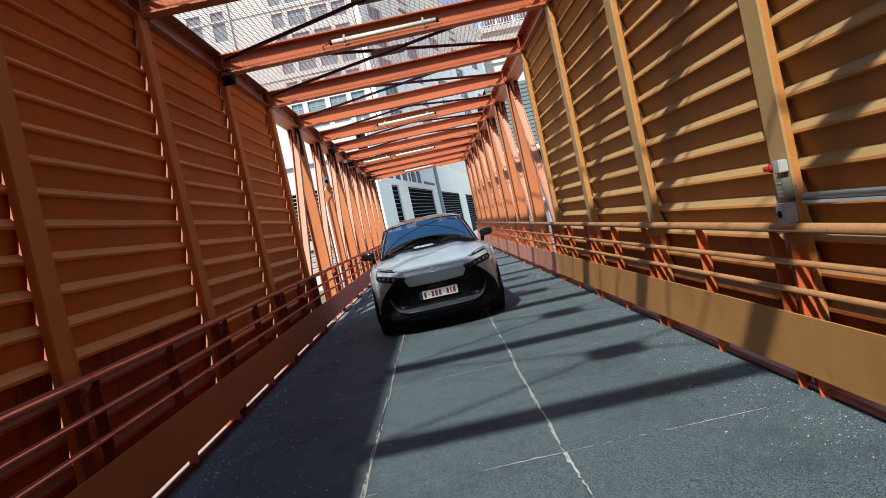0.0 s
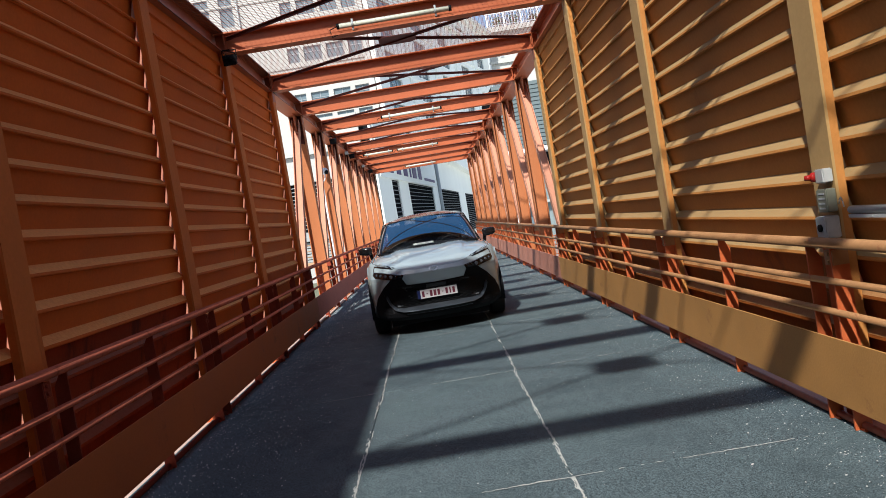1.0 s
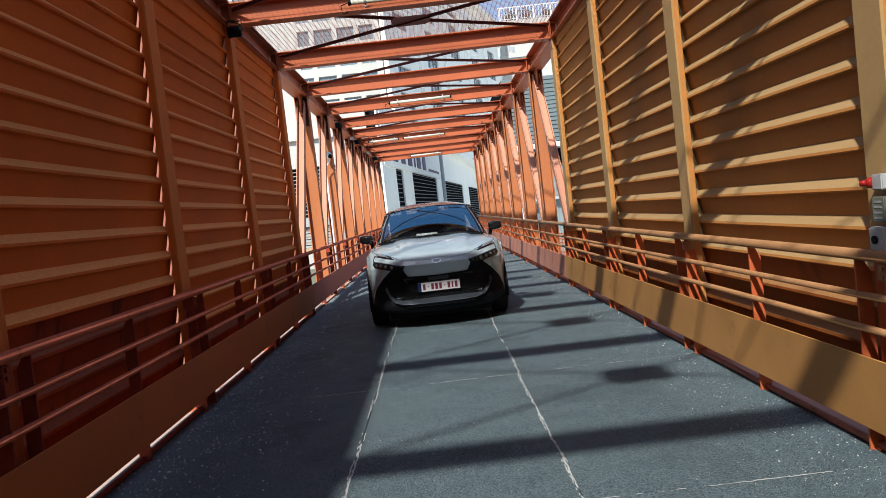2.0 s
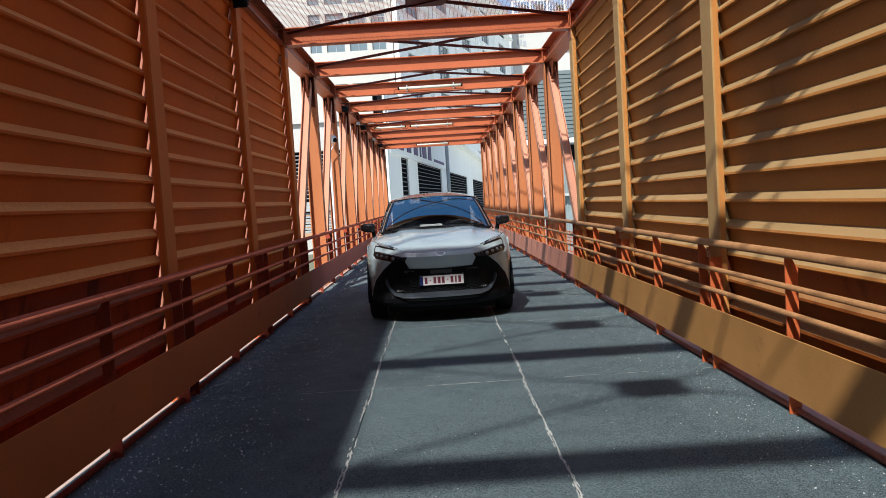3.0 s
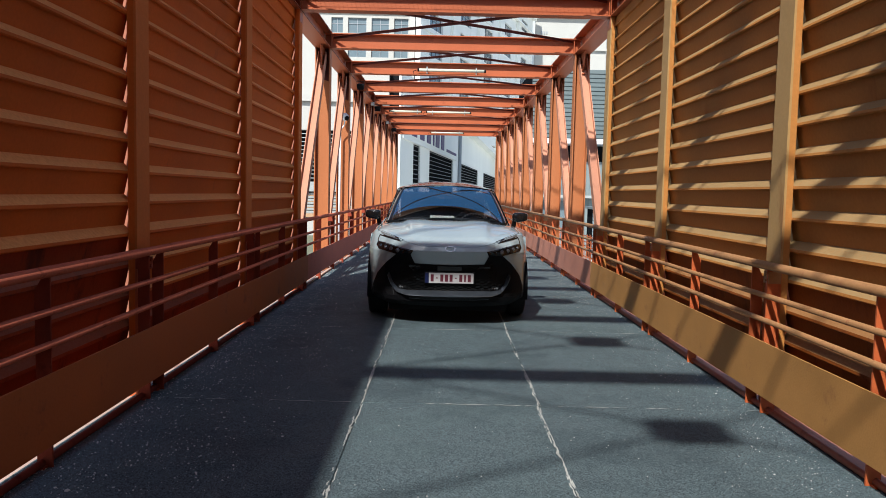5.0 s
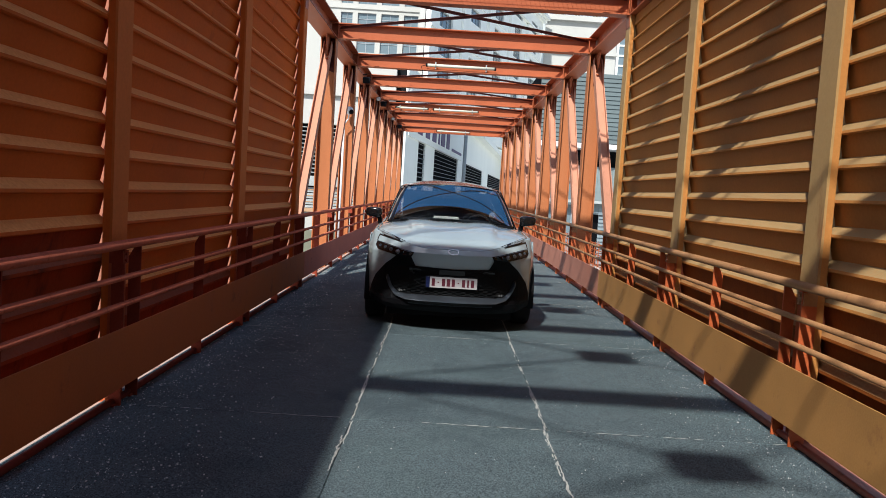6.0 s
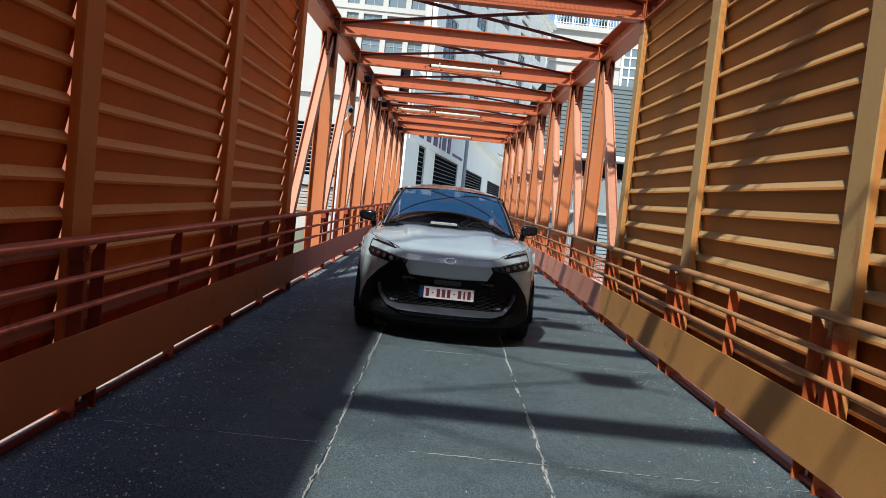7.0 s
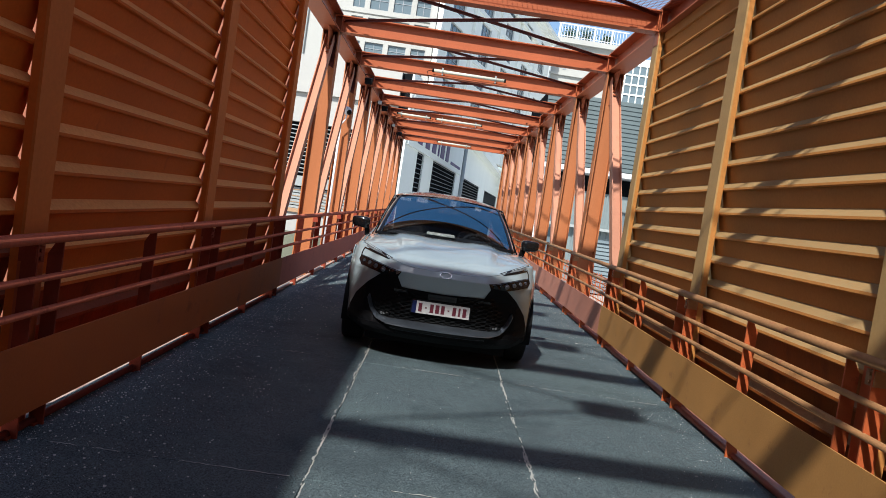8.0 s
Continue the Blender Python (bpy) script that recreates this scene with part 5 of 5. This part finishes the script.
OUTER = [(0.0, 0.327), (0.30, 0.329), (0.47, 0.334), (0.568, 0.360), (0.604, 0.388), (0.640, 0.440), (0.660, 0.485), (0.674, 0.530), (0.666, 0.560)]
INNER = [(0.0, 0.384), (0.30, 0.383), (0.47, 0.380), (0.552, 0.396), (0.575, 0.414), (0.609, 0.450), (0.628, 0.490), (0.640, 0.526), (0.655, 0.560)]
for m in (False, True):
    part("bumper_blade", blade(OUTER, INNER, 0.062, 0.016, m), SATIN, car, "satin grey bumper blade")
# pale strip: the lip's lit lower edge put into a satin band
part("lit_lip_edge", strip_on_front([(-0.43, 0.300), (-0.30, 0.293), (0.0, 0.291), (0.30, 0.293), (0.43, 0.300)], 0.010, 0.030, 0.02), SATIN, car)
for s in (-1, 1):
    part("splitter", on_front([(0.0, 0.318), (0.45, 0.316), (0.41, 0.288), (0.0, 0.285)], 0.026, 0.03, 4, s < 0), GRILLEBLACK, car)
    bm = bmesh.new()
    x = s * 0.502
    y = nose_y(0.502, 0.41)
    box(bm, x - 0.052, x + 0.052, y - 0.014, y, 0.392, 0.434)
    bmesh.ops.bevel(bm, geom=bm.edges[:], offset=0.008, segments=2, affect="EDGES")
    fog = part("fog_lamp", bm, GRILLEBLACK, car)
    for dx in (-0.026, 0.0, 0.026):
        bm = bmesh.new()
        rod(bm, (x + dx, y - 0.010, 0.412), (x + dx * 0.9, y - 0.024, 0.412), 0.013, 12, 0.010)
        part("lens", bm, LEDGREY, fog)

# headlamps: a dark lower unit with four projectors, a slit above it and a thin seam between
LAMP = [(0.811, 0.850), (0.797, 0.893), (0.70, 0.880), (0.60, 0.858), (0.50, 0.834), (0.396, 0.817), (0.445, 0.780), (0.515, 0.774), (0.582, 0.770), (0.70, 0.797), (0.784, 0.812)]
SLIT = [(0.792, 1.007), (0.742, 1.000), (0.62, 0.962), (0.490, 0.917), (0.535, 0.903), (0.70, 0.936), (0.776, 0.952)]
STRIP = [(0.765, 0.990), (0.735, 0.984), (0.62, 0.947), (0.560, 0.925), (0.70, 0.957), (0.758, 0.972)]
for m in (False, True):
    sg = -1 if m else 1
    lamp = part("headlamp", on_front(LAMP, 0.012, 0.03, 6, m), GLOSS, car)
    for i, (x, z, r) in enumerate(((0.566, 0.810, 0.018), (0.637, 0.824, 0.015), (0.700, 0.840, 0.013), (0.756, 0.849, 0.009))):
        y = nose_y(x, z)
        bm = bmesh.new()
        rod(bm, (sg * x, y - 0.008, z), (sg * (x + 0.003), y - 0.020, z), r + 0.006, 18, r + 0.003)
        bezel = part("bezel", bm, SATIN, lamp)
        bm = bmesh.new()
        bmesh.ops.create_uvsphere(bm, u_segments=14, v_segments=8, radius=r, matrix=Matrix.Translation((sg * x, y - 0.014, z)) @ Matrix.Diagonal((1.35 if i == 0 else 1, 0.7, 0.85, 1)))
        part("projector", bm, LEDGREY, lamp, smooth=True)
    part("light_strip", strip_on_front([(0.792, 0.888), (0.70, 0.873), (0.60, 0.851), (0.50, 0.828), (0.43, 0.814)], 0.006, 0.016, 0.02, m), SATIN, lamp)
    slit = part("lamp_slit", on_front(SLIT, 0.008, 0.02, 6, m), GLOSS, car)
    part("light_strip", on_front(STRIP, 0.013, 0.01, 6, m), SLITGREY, slit)
    part("lamp_seam", strip_on_front([(0.772, 0.962), (0.788, 0.930), (0.796, 0.893)], 0.010, 0.004, 0.012, m), GLOSS, car)

# plain oval badge
bm = bmesh.new()
n = 28
for r0, r1, d in ((0.82, 1.0, 0.016),):
    rings = []
    for i in range(n):
        t = 6.28319 * i / n
        rings.append([bm.verts.new((0.056 * r * math.cos(t), nose_y(0, 0.842) - o + 0.54 * 0.029 * r * math.sin(t), 0.842 + 0.029 * r * math.sin(t))) for r, o in ((r0, 0.005), (r0, d), (r1, d), (r1, 0.005))])
    for i in range(n):
        for j in range(4):
            bm.faces.new((rings[i][j], rings[(i + 1) % n][j], rings[(i + 1) % n][(j + 1) % 4], rings[i][(j + 1) % 4]))
part("badge", bm, CHROME, car, "plain chrome oval badge")

# number plate: characters as plain bars
yp = nose_y(0.2, 0.54) - 0.055
bm = bmesh.new()
box(bm, -0.272, 0.272, yp + 0.006, yp + 0.05, 0.464, 0.590)
holder = part("plate_holder", bm, BLACKPL, car)
bm = bmesh.new()
box(bm, -0.26, 0.26, yp, yp + 0.006, 0.471, 0.581)
part("number_plate", bm, PLATEWHITE, holder, "white number plate")
bm = bmesh.new()
box(bm, -0.26, -0.222, yp - 0.003, yp, 0.471, 0.581)
part("blue_band", bm, PLATEBLUE, holder)
for x, w, h in ((-0.186, 0.032, 0.076), (-0.135, 0.016, 0.012), (-0.082, 0.032, 0.076), (-0.032, 0.034, 0.076), (0.018, 0.032, 0.076), (0.070, 0.016, 0.012), (0.122, 0.032, 0.076), (0.168, 0.018, 0.076), (0.214, 0.032, 0.076)):
    bm = bmesh.new()
    box(bm, x - w / 2, x + w / 2, yp - 0.003, yp, 0.526 - h / 2, 0.526 + h / 2)
    part("plate_bar", bm, PLATERED, holder)

# cabin: windscreen, pillars, roof, side windows
def screen_point(u, v):
    """u across -1..1, v up 0..1."""
    xb, xt = 0.730, 0.575
    x = u * (xb + (xt - xb) * v)
    y0, z0 = 1.10 + 0.17 * abs(u) ** 2, 1.075 - 0.02 * u * u
    y1, z1 = 1.945 + 0.09 * abs(u) ** 2, 1.530 - 0.035 * abs(u) ** 2.5
    bulge = 0.028 * math.sin(math.pi * v)
    return Vector((x, y0 + (y1 - y0) * v - bulge * 0.45, z0 + (z1 - z0) * v + bulge))


def grid_part(fn, nu, nv, u0=-1, u1=1, v0=0, v1=1):
    bm = bmesh.new()
    g = [[bm.verts.new(fn(u0 + (u1 - u0) * i / nu, v0 + (v1 - v0) * j / nv)) for i in range(nu + 1)] for j in range(nv + 1)]
    for a, b in zip(g, g[1:]):
        for i in range(nu):
            f = bm.faces.new((a[i], a[i + 1], b[i + 1], b[i]))
            f.smooth = True
    return bm


def dark_foot_line(u):
    """Height up the screen where the dark, weakly reflecting foot ends, arched over the dashboard."""
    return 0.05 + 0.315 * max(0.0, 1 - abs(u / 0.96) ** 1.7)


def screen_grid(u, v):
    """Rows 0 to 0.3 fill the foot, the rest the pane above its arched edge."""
    d = dark_foot_line(u)
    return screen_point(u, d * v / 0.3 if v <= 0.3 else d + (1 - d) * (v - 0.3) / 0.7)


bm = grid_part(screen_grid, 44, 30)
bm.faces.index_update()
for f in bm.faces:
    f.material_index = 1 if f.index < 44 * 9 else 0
screen = part("windscreen", thicken(bm, 0.005), (SCREEN, FOOTGLASS), car, "curved windscreen whose foot is made to reflect less")
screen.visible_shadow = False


def frit_point(u, v):
    """Black ceramic band along the foot of the windscreen."""
    p = screen_point(u, v * 0.05)
    return p + Vector((0, -0.0035, 0.006))


part("screen_band", thicken(grid_part(frit_point, 40, 3, -0.97, 0.97), 0.002), BLACKPL, car, "black band along the windscreen's foot")


def roof_point(u, v):
    p = screen_point(u, 1.0)
    y = p.y + v * (3.75 - 1.945 - 0.09 * abs(u) ** 2)
    rise = 0.072 * math.sin(math.pi * min(1, (v * 0.72 + 0.0))) * (1 - 0.45 * abs(u) ** 3) - 0.16 * max(0, v - 0.6) ** 1.5
    return Vector((p.x * (1.03 - 0.12 * v * v), y, p.z + rise))


part("roof", thicken(grid_part(roof_point, 30, 24, -1.05, 1.05), 0.01), GLOSS, car, "gloss black roof")
for s in (-1, 1):
    def pillar(u, v, s=s):
        e = screen_point(s, v)
        f = screen_point(s * 0.965, v)
        return f.lerp(e, u * 1.0) + Vector((s * 0.05 * max(0, u - 1), 0.10 * max(0, u - 1) * 3, 0.006))
    part("windscreen_pillar", thicken(grid_part(pillar, 8, 16, 0, 1.45), 0.012), GLOSS, car)

    def side_glass(u, v, s=s):
        a = screen_point(s, v)
        y = a.y + 0.10 + u * (3.6 - a.y)
        return Vector((s * (0.80 - 0.155 * v - 0.03 * u * u), y, 1.02 + 0.07 * u + v * (0.47 - 0.10 * u * u)))
    part("side_window", thicken(grid_part(side_glass, 20, 8, 0, 1), 0.006), GLOSS, car)

    def shoulder(u, v, s=s):
        y = 1.15 + u * 3.1
        return Vector((s * (0.905 - 0.018 - 0.16 * max(0, (y - 3.5) / 0.85) ** 2 + (0.78 - 0.905) * v), y, 0.95 + 0.10 * max(0, y - 1.5) / 2.8 + 0.06 * v))
    part("shoulder_panel", thicken(grid_part(shoulder, 30, 4, 0, 1), 0.006), PAINT, car)
    # mirror: housing, foot, glass
    bm = bmesh.new()
    bmesh.ops.create_cube(bm, size=1)
    bmesh.ops.subdivide_edges(bm, edges=bm.edges[:], cuts=5, use_grid_fill=True)
    for v in bm.verts:
        p = v.co * 2
        n4 = (abs(p.x) ** 4 + abs(p.y) ** 4 + abs(p.z) ** 4) ** 0.25
        p = p / n4
        w = 0.5 + 0.5 * p.x
        v.co = Vector((s * (0.932 + 0.098 * p.x), 1.52 + 0.07 * p.y + 0.03 * w, 1.148 + (0.066 - 0.013 * w) * p.z + 0.010 * w))
    mirror = part("mirror", bm, GLOSS, car, smooth=True)
    bm = bmesh.new()
    bar(bm, (s * 0.845, 1.56, 0.985), (s * 0.868, 1.54, 1.130), 0.05, 0.06, (0, 1, 0))
    part("mirror_foot", bm, BLACKPL, mirror)
    bm = bmesh.new()
    box(bm, s * 0.935 - 0.065, s * 0.935 + 0.065, 1.598, 1.606, 1.115, 1.195)
    part("mirror_glass", bm, CHROME, mirror)

# cowl, wipers, cabin inside
bm = grid_part(lambda u, v: screen_point(u, 0.0) + Vector((0, -0.10 + 0.13 * v, -0.012 + 0.004 * v)), 30, 2)
part("cowl", thicken(bm, 0.01), BLACKPL, car)
for x0, x1 in ((-0.60, 0.02), (0.06, 0.62)):
    bm = bmesh.new()
    pts = [screen_point((x0 + (x1 - x0) * i / 10) / 0.73, 0.035 + 0.03 * (i / 10)) + Vector((0, -0.016, 0.012)) for i in range(11)]
    for a, b in zip(pts, pts[1:]):
        rod(bm, a, b, 0.007, 6)
    part("wiper", bm, BLACKPL, car)
bm = grid_part(lambda u, v: Vector((u * 0.69, 1.24 + 0.20 * u * u + v * 0.50, 1.055 - 0.03 * u * u + 0.075 * math.sin(3.1 * v))), 20, 8)
part("dashboard", thicken(bm, 0.05), CABIN, car)
bm = bmesh.new()
R = 0.185
for i in range(32):
    a, b = 6.28319 * i / 32, 6.28319 * (i + 1) / 32
    rod(bm, (0.36 + R * math.cos(a), 1.86 - 0.35 * R * math.sin(a), 1.00 + 0.94 * R * math.sin(a)), (0.36 + R * math.cos(b), 1.86 - 0.35 * R * math.sin(b), 1.00 + 0.94 * R * math.sin(b)), 0.016, 8)
bar(bm, (0.36 - R, 1.86, 1.0), (0.36 + R, 1.86, 1.0), 0.03, 0.05)
part("steering_wheel", bm, CABIN, car)
for x in (-0.36, 0.36):
    bm = bmesh.new()
    sweep(bm, [(-0.24, 0.4), (0.24, 0.4), (0.22, 1.10), (0.12, 1.18), (-0.12, 1.18), (-0.22, 1.10)], 2.25, 2.40, lambda p, q, t: (x + p, t + 0.15 * (q - 0.4), q))
    seat = part("seat", bm, CABIN, car)
    bm = bmesh.new()
    box(bm, x - 0.12, x + 0.12, 2.40, 2.50, 1.19, 1.36)
    bmesh.ops.bevel(bm, geom=bm.edges[:], offset=0.03, segments=2, affect="EDGES")
    part("headrest", bm, CABIN, seat)
bm = bmesh.new()
box(bm, -0.70, 0.70, 1.3, 4.1, 0.35, 0.42)
box(bm, -0.66, 0.66, 3.9, 3.95, 0.42, 1.45)
part("cabin_floor", bm, CABIN, car)
bm = bmesh.new()
box(bm, -0.05, 0.05, 2.02, 2.06, 1.40, 1.46)
box(bm, -0.11, 0.11, 2.06, 2.08, 1.36, 1.42)
part("inside_mirror", bm, CABIN, car)
bm = bmesh.new()
box(bm, -0.21, 0.09, -0.08, 0.08, 0.0, 0.003)
bmesh.ops.bevel(bm, geom=[e for e in bm.edges if e.calc_length() < 0.01], offset=0.004, segments=1, affect="EDGES")
paper = solid("paper_sheet", bm, PAPER, "white paper lying on the car's dashboard", "paper")
paper.matrix_basis = car.matrix_basis @ pose(0, 1.42, 1.137, 8)
